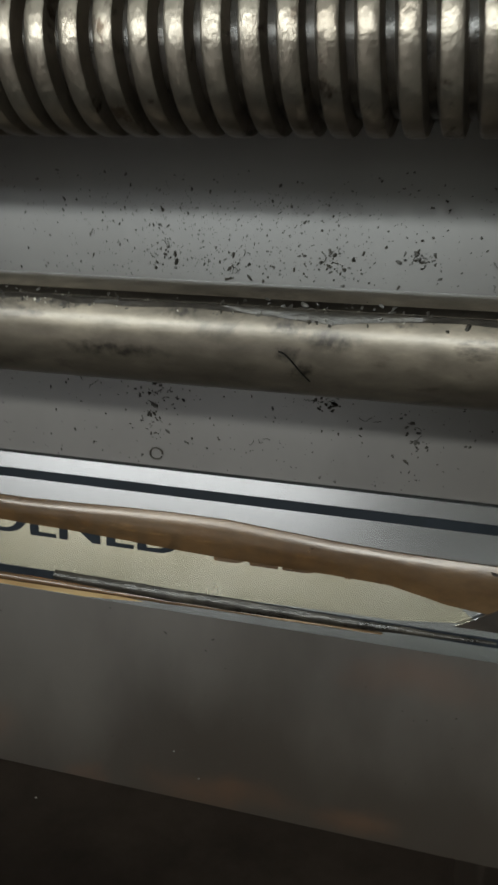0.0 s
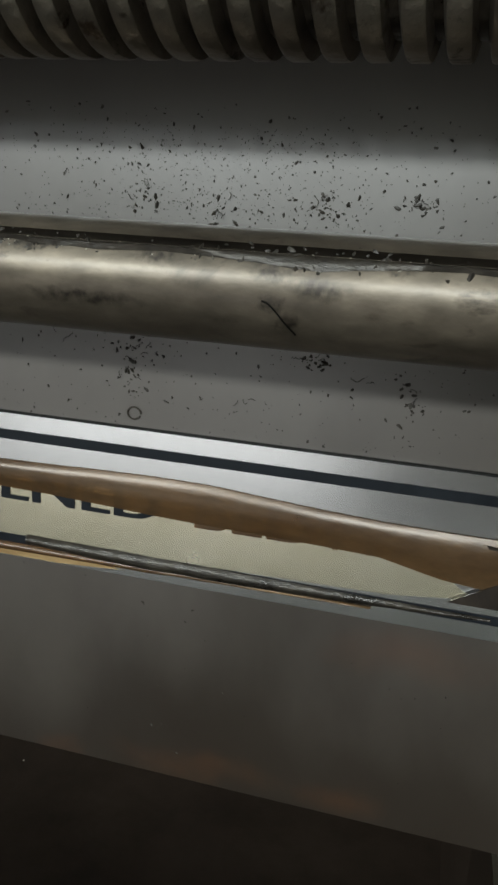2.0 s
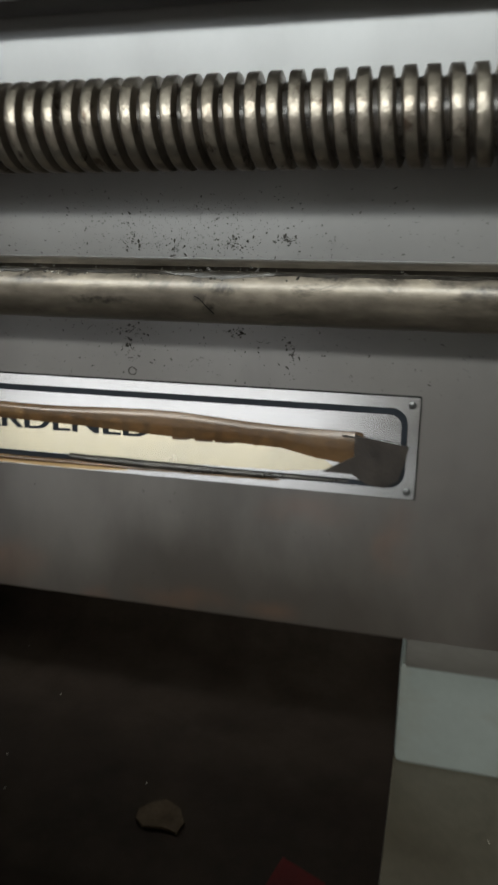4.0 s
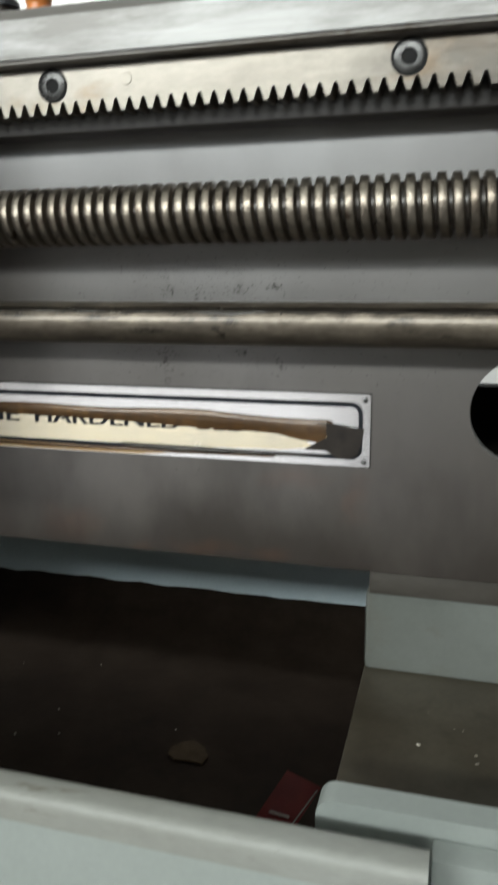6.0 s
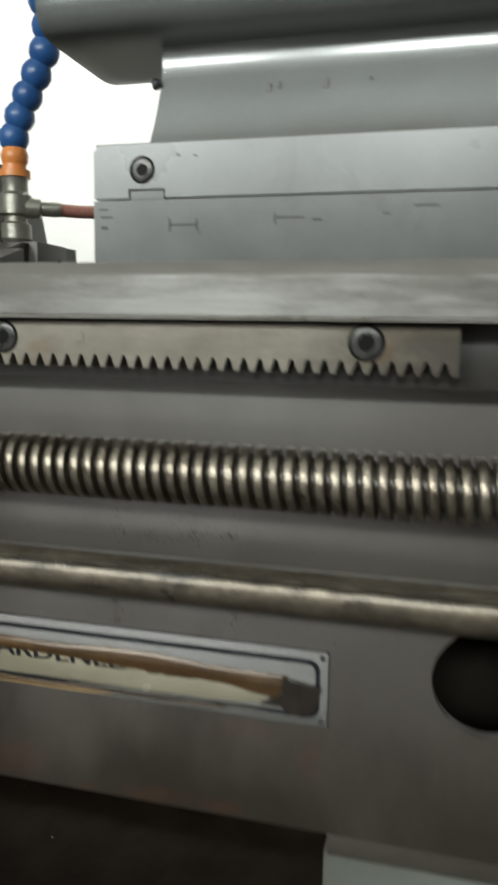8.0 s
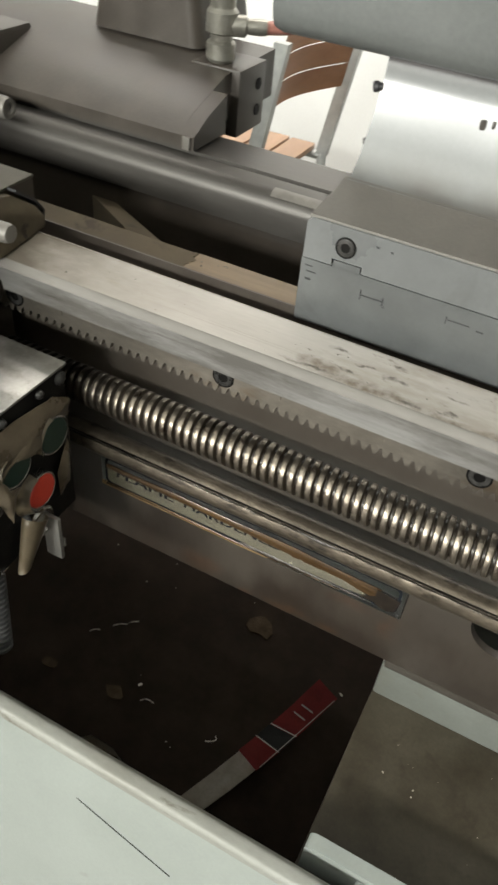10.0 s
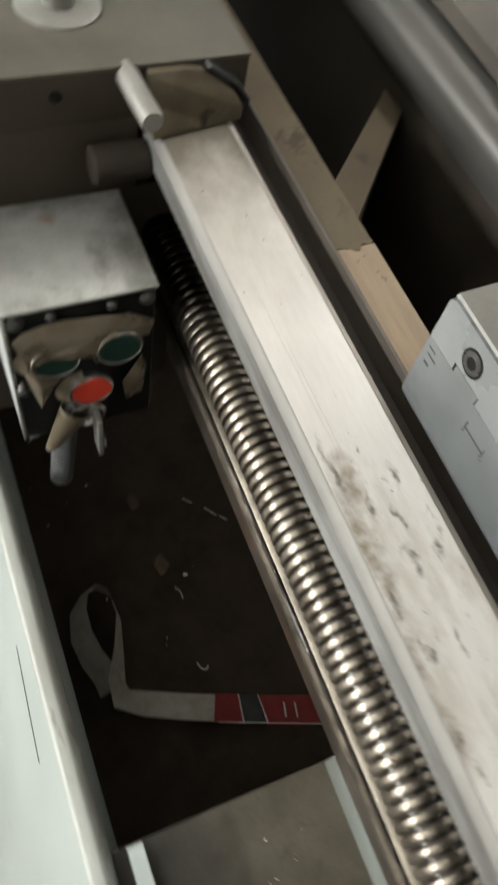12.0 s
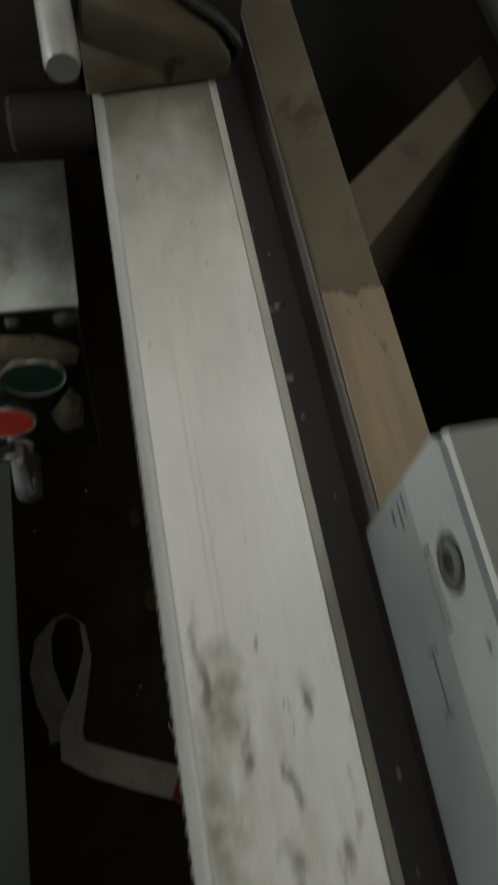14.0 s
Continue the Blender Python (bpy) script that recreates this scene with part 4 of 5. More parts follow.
part("upper_base", prism(upper, 0.0202, 0.118, 0.0009, axis="y"), TAIL, tail)
part("shelf", prism([(0.0215, 0.0562), (0.0225, 0.0575), (0.058, 0.0602), (0.066, 0.0618), (0.071, 0.0626), (0.074, 0.0600), (0.074, 0.0562)], TX0 + 0.001, TX1), SHELF, tail, "dusty brown-grey ledge of the body")
neck = [(0.066, 0.0560), (0.067, 0.0620)]
neck += [(0.067 + 0.031 * k / 12, 0.062 + 0.046 * (k / 12) ** 2) for k in range(1, 13)]
neck += [(0.0986, 0.1105), (0.0990, 0.1135), (0.0991, 0.1170), (0.0988, 0.1210), (0.0980, 0.1275), (0.120, 0.1275), (0.120, 0.056)]
nk = prism(neck, TX0 + 0.002, TX1, steps=1)
for v in nk.verts:
    if v.co.x < 0.1:
        h = max(0, v.co.z - 0.058)
        v.co.x += 0.001 + h * 0.02
part("neck", nk, NECK, tail, "glossy grey concave neck, toned lighter for the light it gathers", smooth=50)
bl = lathe((-0.037, 0.118, 0.1695), (0.52, 0.118, 0.1695), [(0, 0.047), (0.003, 0.0505), (0.01, 0.0515), (0.03, 0.0515), (0.96, 0.0515), (1, 0.047)], 64)
for v in bl.verts:
    dy, dz = v.co.y - 0.118, v.co.z - 0.1695
    r = math.hypot(dy, dz)
    if r > 0.02:
        k = 1 / (abs(dy / r) ** 7 + abs(dz / r) ** 7) ** (1 / 7)
        v.co.y, v.co.z = 0.118 + dy * k, 0.1695 + dz * k
for v in bl.verts:
    if v.co.z < 0.16:
        v.co.z = 0.16 - (0.16 - v.co.z) * 0.83
part("barrel", bl, BARREL, tail, "darker grey round barrel housing")
cap_screw(0.0434, 0.0196, 0.0452, 0.0063, tail)
for mx, mz, w, h in ((0.056, 0.0205, 0.0135, 0.0007), (0.056, 0.0180, 0.0007, 0.0060), (0.0690, 0.0185, 0.0007, 0.0050), (0.0225, 0.0245, 0.0060, 0.0007), (0.0215, 0.0280, 0.0045, 0.0006), (0.0225, 0.0195, 0.0035, 0.0012), (0.105, 0.0205, 0.0006, 0.0045),
                     (0.106, 0.0228, 0.0120, 0.0006), (0.122, 0.0215, 0.0040, 0.0008), (0.152, 0.0235, 0.0030, 0.0006), (0.060, 0.0505, 0.0016, 0.0010), (0.068, 0.0500, 0.0016, 0.0009), (0.165, 0.0265, 0.0100, 0.0006)):
    part("scribe_mark", sheet([(mx, mz), (mx + w, mz), (mx + w, mz + h), (mx, mz + h)], 0.0199 if mz > 0.033 else 0.0205, 0.00015), FAINT, tail)
for mx, mz, w, h in ((0.082, 0.0995, 0.0035, 0.0055), (0.0885, 0.1005, 0.0018, 0.004), (0.112, 0.100, 0.0035, 0.006), (0.136, 0.101, 0.002, 0.002)):
    part("paint_chip", sheet(rounded(mx, mx + w, mz - h / 2, mz + h / 2, w * 0.4, 3), 0.067 + 0.031 * math.sqrt((mz - 0.062) / 0.046) - 0.0012, 0.0015), MACHINE, tail)

for kz, kr in ((0.1060, 0.0030), (0.0755, 0.0022)):
    part("clamp_knob", lathe((0.0235, 0.0965, kz), (0.0185, 0.0955, kz - 0.001), [(0, kr * 0.7), (0.3, kr * 0.75), (0.4, kr), (0.85, kr), (1, kr * 0.7)], 16), RUBBER, tail, "small dark knob on the neck")

# ---- saddle, wiper and apron at the left ----
saddle = thing("carriage_saddle", (-0.3, -0.03, 0.0), "brown-grey oiled carriage saddle resting on the bed ways", "carriage")
part("front_wing", block(-0.60, -0.168, -0.21, 0.018, 0.0015, 0.0285, 0.001), WING, saddle)
# the wing's top face as its own piece, to take the lit tone
part("wing_top", block(-0.60, -0.1675, -0.2105, 0.0185, 0.0282, 0.0305, 0.001), SADDLETOP, saddle, "oily brown-grey top face, lighter than the shaded sides")
part("wing_front", block(-0.60, -0.1685, -0.2095, -0.040, -0.045, 0.002, 0.001), WING, saddle)
wp = bmesh.new()
fr = [(-0.1490, -0.0385, 0.0008), (-0.1560, 0.0125, 0.0008), (-0.1575, 0.0135, 0.0075), (-0.1590, 0.0080, 0.0155), (-0.1625, -0.0080, 0.0270), (-0.1640, -0.0160, 0.0284), (-0.1640, -0.0370, 0.0284), (-0.1560, -0.0390, 0.0140)]
bk = [(-0.169, y, z) for _, y, z in fr]
fv, bv = [wp.verts.new(p) for p in fr], [wp.verts.new(p) for p in bk]
wp.faces.new(fv)
wp.faces.new(list(reversed(bv)))
for i in range(len(fr)):
    wp.faces.new((fv[i], fv[(i + 1) % len(fr)], bv[(i + 1) % len(fr)], bv[i]))
bmesh.ops.bevel(wp, geom=wp.edges[:], offset=0.0012, segments=3, affect="EDGES", profile=0.5)
part("way_wiper", wp, WIPER, saddle, "brown metal way wiper against the way", smooth=60)
part("wiper_rubber", prism([(0.0150, 0.0010), (0.0162, 0.0085), (0.0098, 0.0172), (-0.0070, 0.0290), (-0.0056, 0.0300), (0.0112, 0.0182), (0.0182, 0.0090), (0.0172, 0.0010)], -0.1690, -0.1610), RUBBER, saddle, "thin black rubber lip of the wiper")
part("stop_pin", lathe((-0.172, -0.0465, 0.0250), (-0.1315, -0.0450, 0.0258), [(0, 0.0058), (0.93, 0.0058), (1, 0.0051)], 28), WHITEPIN, saddle, "pale round steel stop pin")
part("oil_cap", lathe((-0.220, -0.066, 0.0295), (-0.220, -0.066, 0.0395), [(0, 0.0215), (0.18, 0.0215), (0.3, 0.0195), (0.3, 0.0085), (0.9, 0.0080), (1, 0.0068)], 36), WHITEPIN, saddle, "round light metal cap")
part("apron", block(-0.60, -0.1712, -0.145, -0.012, -0.24, -0.046, 0.003), WING, saddle, "dark apron housing under the saddle")
part("apron_boss", lathe((-0.162, -0.068, -0.020), (-0.162, -0.036, -0.020), [(0, 0.009), (0.05, 0.0105), (0.95, 0.0105), (1, 0.009)], 24), BEDDARK, saddle)
part("shaft_end", lathe((-0.372, 0.142, 0.010), (-0.297, 0.142, 0.010), [(0, 0.009), (0.93, 0.009), (1.0, 0.0080), (1.0, 0.0045), (0.97, 0.0040)], 28), WHITEPIN, saddle, "pale steel shaft end with a centre hole")
part("oil_hole", lathe((-0.1685, -0.0817, 0.0179), (-0.1674, -0.0817, 0.0179), [(0, 0.0034), (0.8, 0.0034), (1, 0.0030)], 18), BLACK, saddle, "small dark oil hole in the front face")
part("bridge", block(-0.60, -0.36, 0.004, 0.25, 0.002, 0.045, 0.003), MACHINE, saddle)
part("rear_wing", prism([(0.178, 0.003), (0.178, 0.013), (0.200, 0.024), (0.252, 0.041), (0.345, 0.044), (0.345, 0.003)], -0.60, -0.158), MACHINE, saddle, "dark grey rear wing with a sloping face")
part("wing_tip", prism([(0.1775, 0.003), (0.1775, 0.0135), (0.2, 0.0245), (0.23, 0.034), (0.23, 0.003)], -0.1575, -0.1440), MACHINE, saddle)
part("wiper_tip", block(-0.1535, -0.1465, 0.1752, 0.1774, 0.0032, 0.0135, 0.0008), WHITEPIN, saddle, "small white wiper tip")
vb = part("valve_block", block(-0.1975, -0.150, 0.262, 0.312, -0.012, 0.043, 0.0015), MACHINE, saddle)
for hz in (0.026, 0.004):
    part("port", lathe((-0.1505, 0.298, hz), (-0.1492, 0.298, hz), [(0, 0.005), (1, 0.005), (1, 0.002)], 18), BLACK, vb)

# tool post housing behind with its cable
turret = thing("turret_housing", (-0.25, 0.32, 0.044), "dark grey cast tool post housing with black cable", "tool post")
lb = prism(rounded(-0.320, -0.203, 0.285, 0.385, 0.012), 0.0445, 0.084, axis="z")
for v in lb.verts:
    if v.co.z > 0.08:
        v.co.x = -0.258 + (v.co.x + 0.258) * 0.86
part("lower_body", lb, MACHINE, turret)
tb = prism(rounded(-0.284, -0.210, 0.290, 0.365, 0.014), 0.084, 0.119, axis="z")
for v in tb.verts:
    if v.co.z > 0.11:
        v.co.x = -0.245 + (v.co.x + 0.245) * 0.68
part("upper_body", tb, MACHINE, turret)
part("cable_gland", lathe((-0.228, 0.305, 0.118), (-0.228, 0.305, 0.127), [(0, 0.014), (0.6, 0.013), (1, 0.009)], 20), RUBBER, turret)
part("cable", tube([(-0.228, 0.305, 0.122), (-0.226, 0.304, 0.15), (-0.224, 0.302, 0.19), (-0.228, 0.30, 0.225), (-0.25, 0.30, 0.26), (-0.30, 0.31, 0.28)], 0.0082), RUBBER, turret, "thick black rubber cable")

# coolant valve and jointed hose
cool = thing("coolant_nozzle", (-0.177, 0.275, 0.043), "coolant valve with red lever and blue jointed hose", "coolant nozzle")
vx, vy = -0.1775, 0.276
part("valve_body", lathe((vx, vy, 0.0432), (vx, vy, 0.0965), [(0, 0.010), (0.06, 0.0125), (0.28, 0.0125), (0.32, 0.0095), (0.40, 0.0095), (0.44, 0.0135), (0.72, 0.0135), (0.78, 0.0105), (0.92, 0.0105), (1, 0.0115)], 18), BRASS, cool, "grimy metal ball valve")
part("valve_stem", lathe((vx + 0.008, vy + 0.002, 0.072), (vx + 0.034, vy + 0.016, 0.072), [(0, 0.0085), (0.4, 0.0085), (0.45, 0.006), (0.8, 0.0065), (1, 0.006)], 14), BRASS, cool)
part("valve_lever", tube([(vx + 0.030, vy + 0.014, 0.072), (vx + 0.046, vy + 0.030, 0.072), (vx + 0.058, vy + 0.046, 0.074)], 0.0055), HANDLE, cool, "faded red lever grip")
part("hose_nut", lathe((vx, vy, 0.0965), (vx, vy, 0.107), [(0, 0.0132), (0.55, 0.0132), (0.6, 0.010), (1, 0.010)], 12), HOSEORANGE, cool)


def bead(p, d, r, mat, name):
    a = Vector(p) - Vector(d).normalized() * r
    b = Vector(p) + Vector(d).normalized() * r
    return part(name, lathe(a, b, [(0, r * 0.55), (0.08, r * 0.72), (0.25, r * 0.95), (0.5, r * 1.02), (0.72, r * 0.86), (0.85, r * 0.66), (1, r * 0.6)], 20), mat, cool)


bead((vx + 0.0005, vy, 0.1145), (0, 0, 1), 0.0112, HOSEORANGE, "hose_joint")
hp = [(vx + 0.001, vy, 0.130), (vx + 0.007, vy, 0.146), (vx + 0.015, vy, 0.162), (vx + 0.0235, vy, 0.178), (vx + 0.031, vy, 0.195), (vx + 0.035, vy - 0.002, 0.213), (vx + 0.034, vy - 0.006, 0.231), (vx + 0.028, vy - 0.012, 0.248)]
for i, p in enumerate(hp):
    q = hp[min(i + 1, len(hp) - 1)]
    o = hp[max(i - 1, 0)]
    bead(p, Vector(q) - Vector(o), 0.0124, HOSEBLUE, "hose_joint")

# ---- push button box on the apron ----
box = thing("push_button_box", (-0.133, -0.091, -0.167), "scuffed steel push button box with torn film and conduit", "control box")
part("housing", block(-0.170, -0.0975, -0.1315, -0.0515, -0.166, -0.046, 0.0015), MACHINE, box, "dark grey sheet housing")
part("flange", block(-0.0980, -0.0960, -0.1332, -0.1306, -0.165, -0.0470, 0.0004), CHROME, box, "bare folded edge")
part("flange", block(-0.0980, -0.0960, -0.1298, -0.1240, -0.166, -0.1635, 0.0004), CHROME, box, "bare folded edge")
part("lid", block(-0.171, -0.0955, -0.1325, -0.0505, -0.0465, -0.0445, 0.0008), STEELBOX, box, "scuffed bare steel lid")
fx = -0.0972
part("face_plate", block(fx - 0.0008, fx, -0.1305, -0.0525, -0.165, -0.0475, 0.0005), BLACK, box, "black oily front plate")
for sy, sr in ((-0.126, 0.0046), (-0.108, 0.0030), (-0.076, 0.0030), (-0.0565, 0.0046)):
    part("screw", lathe((fx - 0.001, sy, -0.0535), (fx + 0.0030, sy, -0.0535), [(0, sr), (0.5, sr), (0.8, sr * 0.8), (1, sr * 0.4)], 16), BOLT, box)


def button(y, z, r, mat, label):
    b = part("push_button", lathe((fx, y, z), (fx + 0.007, y, z), [(0, r * 1.12), (0.6, r * 1.12), (0.9, r * 1.09), (0.98, r * 1.04), (0.95, r * 1.0), (0.8, r * 0.98)], 32), CHROME, box, label)
    part("button_cap", lathe((fx, y, z), (fx + 0.0072, y, z), [(0, r * 0.98), (0.9, r * 0.98), (1, r * 0.9)], 32), mat, b)


button(-0.109, -0.085, 0.0124, GREENB, "dark green push button with chrome ring")
button(-0.0735, -0.085, 0.0124, GREENB, "dark green push button with chrome ring")
button(-0.0905, -0.1195, 0.0122, REDB, "orange-red stop button with chrome ring")
sel = part("selector_switch", lathe((fx, -0.0945, -0.1465), (fx + 0.008, -0.0945, -0.1465), [(0, 0.0125), (0.7, 0.0125), (0.9, 0.011), (0.9, 0.009), (0.7, 0.009)], 28), CHROME, box, "chrome selector switch ring")
part("lever", block(fx + 0.003, fx + 0.016, -0.0905, -0.0870, -0.182, -0.1425, 0.0012), STEELBOX, sel)
part("lever_tip", block(fx + 0.010, fx + 0.0165, -0.0868, -0.0852, -0.172, -0.164, 0.0005), WHITEPIN, sel)


def crumpled(points, mat, name):
    """A loose piece of film, bent out of its plane."""
    bm = bmesh.new()
    c = Vector((sum(p[0] for p in points) / len(points) + 0.003, sum(p[1] for p in points) / len(points), sum(p[2] for p in points) / len(points)))
    cv = bm.verts.new(c)
    vs = [bm.verts.new(p) for p in points]
    for i in range(len(vs)):
        bm.faces.new((cv, vs[i], vs[(i + 1) % len(vs)]))
    bmesh.ops.subdivide_edges(bm, edges=bm.edges[:], cuts=2, use_grid_fill=True)
    for v in bm.verts:
        v.co.x += 0.0012 * noise.noise(v.co * 160)
    bmesh.ops.solidify(bm, geom=bm.faces[:], thickness=0.0004)
    return part(name, bm, mat, box, "torn tan protective film", smooth=60)


crumpled([(fx + 0.006, -0.130, -0.062), (fx + 0.004, -0.125, -0.058), (fx + 0.002, -0.109, -0.0555), (fx + 0.002, -0.085, -0.0585), (fx + 0.002, -0.067, -0.0605), (fx + 0.003, -0.053, -0.0700), (fx + 0.003, -0.055, -0.0800), (fx + 0.004, -0.0715, -0.0730), (fx + 0.006, -0.082, -0.0755), (fx + 0.0085, -0.088, -0.0825), (fx + 0.0090, -0.0965, -0.0830), (fx + 0.0092, -0.1095, -0.0775), (fx + 0.0085, -0.119, -0.0785), (fx + 0.007, -0.1235, -0.085)], FILM, "film")
crumpled([(fx + 0.007, -0.1275, -0.080), (fx + 0.0085, -0.1215, -0.086), (fx + 0.008, -0.117, -0.096), (fx + 0.007, -0.108, -0.1005), (fx + 0.006, -0.112, -0.107), (fx + 0.009, -0.1205, -0.1200), (fx + 0.005, -0.1245, -0.103)], FILM, "film")
crumpled([(fx + 0.004, -0.060, -0.0985), (fx + 0.002, -0.056, -0.112), (fx + 0.001, -0.058, -0.140), (fx + 0.001, -0.068, -0.146), (fx + 0.003, -0.071, -0.122)], FILM, "film")


def curled(name, mat, at, nu, nv, label):
    """A curled piece of film from a rule at(u, v) with u and v from 0 to 1."""
    bm = bmesh.new()
    g = [[bm.verts.new(at(i / nu, j / nv)) for j in range(nv + 1)] for i in range(nu + 1)]
    for i in range(nu):
        for j in range(nv):
            bm.faces.new((g[i][j], g[i + 1][j], g[i + 1][j + 1], g[i][j + 1]))
    bmesh.ops.solidify(bm, geom=bm.faces[:], thickness=0.0004)
    return part(name, bm, mat, box, label, smooth=80)


def collar(y, z, a0, a1, wide):
    """Film pressed up round a button like a torn funnel; angles run from +y upwards."""
    def at(u, v):
        a = radians(a0 + (a1 - a0) * u)
        r = 0.0142 + wide * v * (0.55 + 0.45 * math.sin(math.pi * u)) + 0.0006 * math.sin(9 * u + 3 * v)
        return (fx + 0.0085 - 0.0060 * math.sin(v * math.pi / 2), y + r * math.cos(a), z + r * math.sin(a))
    curled("film_collar", FILMTAN, at, 16, 6, "torn film pressed up round the button, toned pale as lit")


collar(-0.109, -0.085, 118, 235, 0.0075)
collar(-0.0735, -0.085, 95, 205, 0.0050)
collar(-0.0905, -0.1195, 105, 262, 0.0062)


def cone(u, v):
    """A strip of film rolled into a cone that hangs below the stop button."""
    a = radians(-50 + 230 * u)
    r = 0.0090 - 0.0040 * v
    cy, cz = -0.1010 - 0.0165 * v, -0.1330 - 0.0370 * v
    return (fx + 0.0080 + r * 0.8 * math.sin(a), cy - r * math.cos(a), cz + 0.006 * math.cos(a) * (1 - v) + 0.004 * u * v)


curled("film_cone", FILMTAN, cone, 16, 8, "rolled strip of tan film")
part("loose_screw", lathe((fx, -0.1275, -0.1050), (fx + 0.008, -0.1290, -0.1055), [(0, 0.0022), (0.5, 0.0022), (0.55, 0.0036), (0.9, 0.0034), (1, 0.0015)], 14), BOLT, box, "small dull screw standing out of the plate")
ribs = [((i + q) / 27, r) for i in range(27) for q, r in ((0, 0.0072), (0.15, 0.0094), (0.7, 0.0094), (0.85, 0.0072))]
cd = lathe((-0.146, -0.0920, -0.1665), (-0.1415, -0.1085, -0.3130), ribs + [(1, 0.0072)], 20)
part("conduit", cd, CONDUIT, box, "ribbed metal conduit hanging from the box", smooth=12)
part("side_sheet", block(-0.170, -0.0982, -0.1330, -0.1317, -0.166, -0.0470), BOXPAINT, box, "light grey painted side")

# ---- strap, label, chips and debris in the opening ----
strap = thing("webbing_strap", (0.02, -0.06, -0.455), "grubby white webbing strap with red printed label lying in sludge", "strap")


def ribbon(points, width, mat, name, label=""):
    """A strap along points of (x, y, z, tilt in degrees)."""
    bm = bmesh.new()
    rows = []
    for i, (x, y, z, tilt) in enumerate(points):
        a, b = points[max(i - 1, 0)], points[min(i + 1, len(points) - 1)]
        d = Vector((b[0] - a[0], b[1] - a[1], b[2] - a[2])).normalized()
        side = d.cross(Vector((0, 0, 1))).normalized()
        w = side * math.cos(radians(tilt)) + Vector((0, 0, 1)) * math.sin(radians(tilt))
        c = Vector((x, y, z))
        rows.append([bm.verts.new(c - w * width / 2), bm.verts.new(c + w * width / 2)])
    for p, q in zip(rows, rows[1:]):
        bm.faces.new((p[0], p[1], q[1], q[0]))
    bmesh.ops.solidify(bm, geom=bm.faces[:], thickness=0.0012)
    return part(name, bm, mat, strap, label, smooth=60)


ribbon([(0.010, -0.112, -0.453, 12), (-0.004, -0.114, -0.451, 20), (-0.022, -0.121, -0.447, 24), (-0.044, -0.125, -0.442, 32), (-0.066, -0.122, -0.438, 48), (-0.079, -0.112, -0.435, 66), (-0.082, -0.100, -0.434, 84), (-0.074, -0.090, -0.436, 84), (-0.050, -0.088, -0.440, 80), (-0.022, -0.096, -0.444, 70),
        (0.004, -0.106, -0.448, 50), (0.020, -0.106, -0.450, 25), (0.031, -0.088, -0.450, 14), (0.044, -0.060, -0.449, 9), (0.057, -0.030, -0.447, 6)], 0.024, RIBBON, "strap")
ribbon([(0.0565, -0.031, -0.4468, 6), (0.068, -0.005, -0.444, 4), (0.082, 0.026, -0.434, 2), (0.096, 0.058, -0.420, 0)], 0.026, REDTAPE, "red_label", "red printed label on the strap")
label_path = [Vector(p) for p in ((0.0565, -0.031, -0.4468), (0.068, -0.005, -0.444), (0.082, 0.026, -0.434), (0.096, 0.058, -0.420))]


def on_label(along, across):
    """A point just over the red label: 0 to 3 along it, -1 to 1 across it."""
    i = min(2, int(along))
    a, b = label_path[i], label_path[i + 1]
    side = (b - a).cross(Vector((0, 0, 1))).normalized()
    return a + (b - a) * (along - i) + side * across * 0.0128 + Vector((0, 0, 0.0012))


def print_line(points, r=0.00055, mat=TAPEWHITE):
    own = bmesh.new()
    for p, q in zip(points, points[1:]):
        rod(on_label(*p), on_label(*q), r, 6, own)
    part("label_mark", own, mat, strap)


band = bmesh.new()
corners = [(0.75, -1), (1.25, -1), (1.55, 1), (0.98, 1)]
lid_v, low_v = [band.verts.new(on_label(*c)) for c in corners], [band.verts.new(on_label(*c) - Vector((0, 0, 0.0008))) for c in corners]
band.faces.new(lid_v)
band.faces.new(list(reversed(low_v)))
for i in range(4):
    band.faces.new((lid_v[i], lid_v[(i + 1) % 4], low_v[(i + 1) % 4], low_v[i]))
part("label_band", band, BLACK, strap, "slanting black band on the red label")
print_line([(0.72, -1), (0.95, 1)])
print_line([(1.28, -1), (1.58, 1)])
print_line([(1.95, -0.5), (2.02, 0.5)], 0.0008)
print_line([(2.22, -0.5), (2.29, 0.5)], 0.0008)
print_line([(0.15, 0.97), (2.9, 0.97)], 0.0004)

lump = prism([(-0.015, 0.104), (-0.008, 0.099), (0.004, 0.101), (0.013, 0.099), (0.015, 0.108), (0.009, 0.118), (-0.002, 0.124), (-0.010, 0.119), (-0.016, 0.112)], -0.4560, -0.4545, axis="z")
tagged(part("debris_scrap", lump, material("tan_debris", (0.034, 0.0235, 0.0145), (0.060, 0.044, 0.028), 0.8, 0, 90, bump=0.3, spec=0.05)), "flat tan scrap lying in black sludge", "debris")


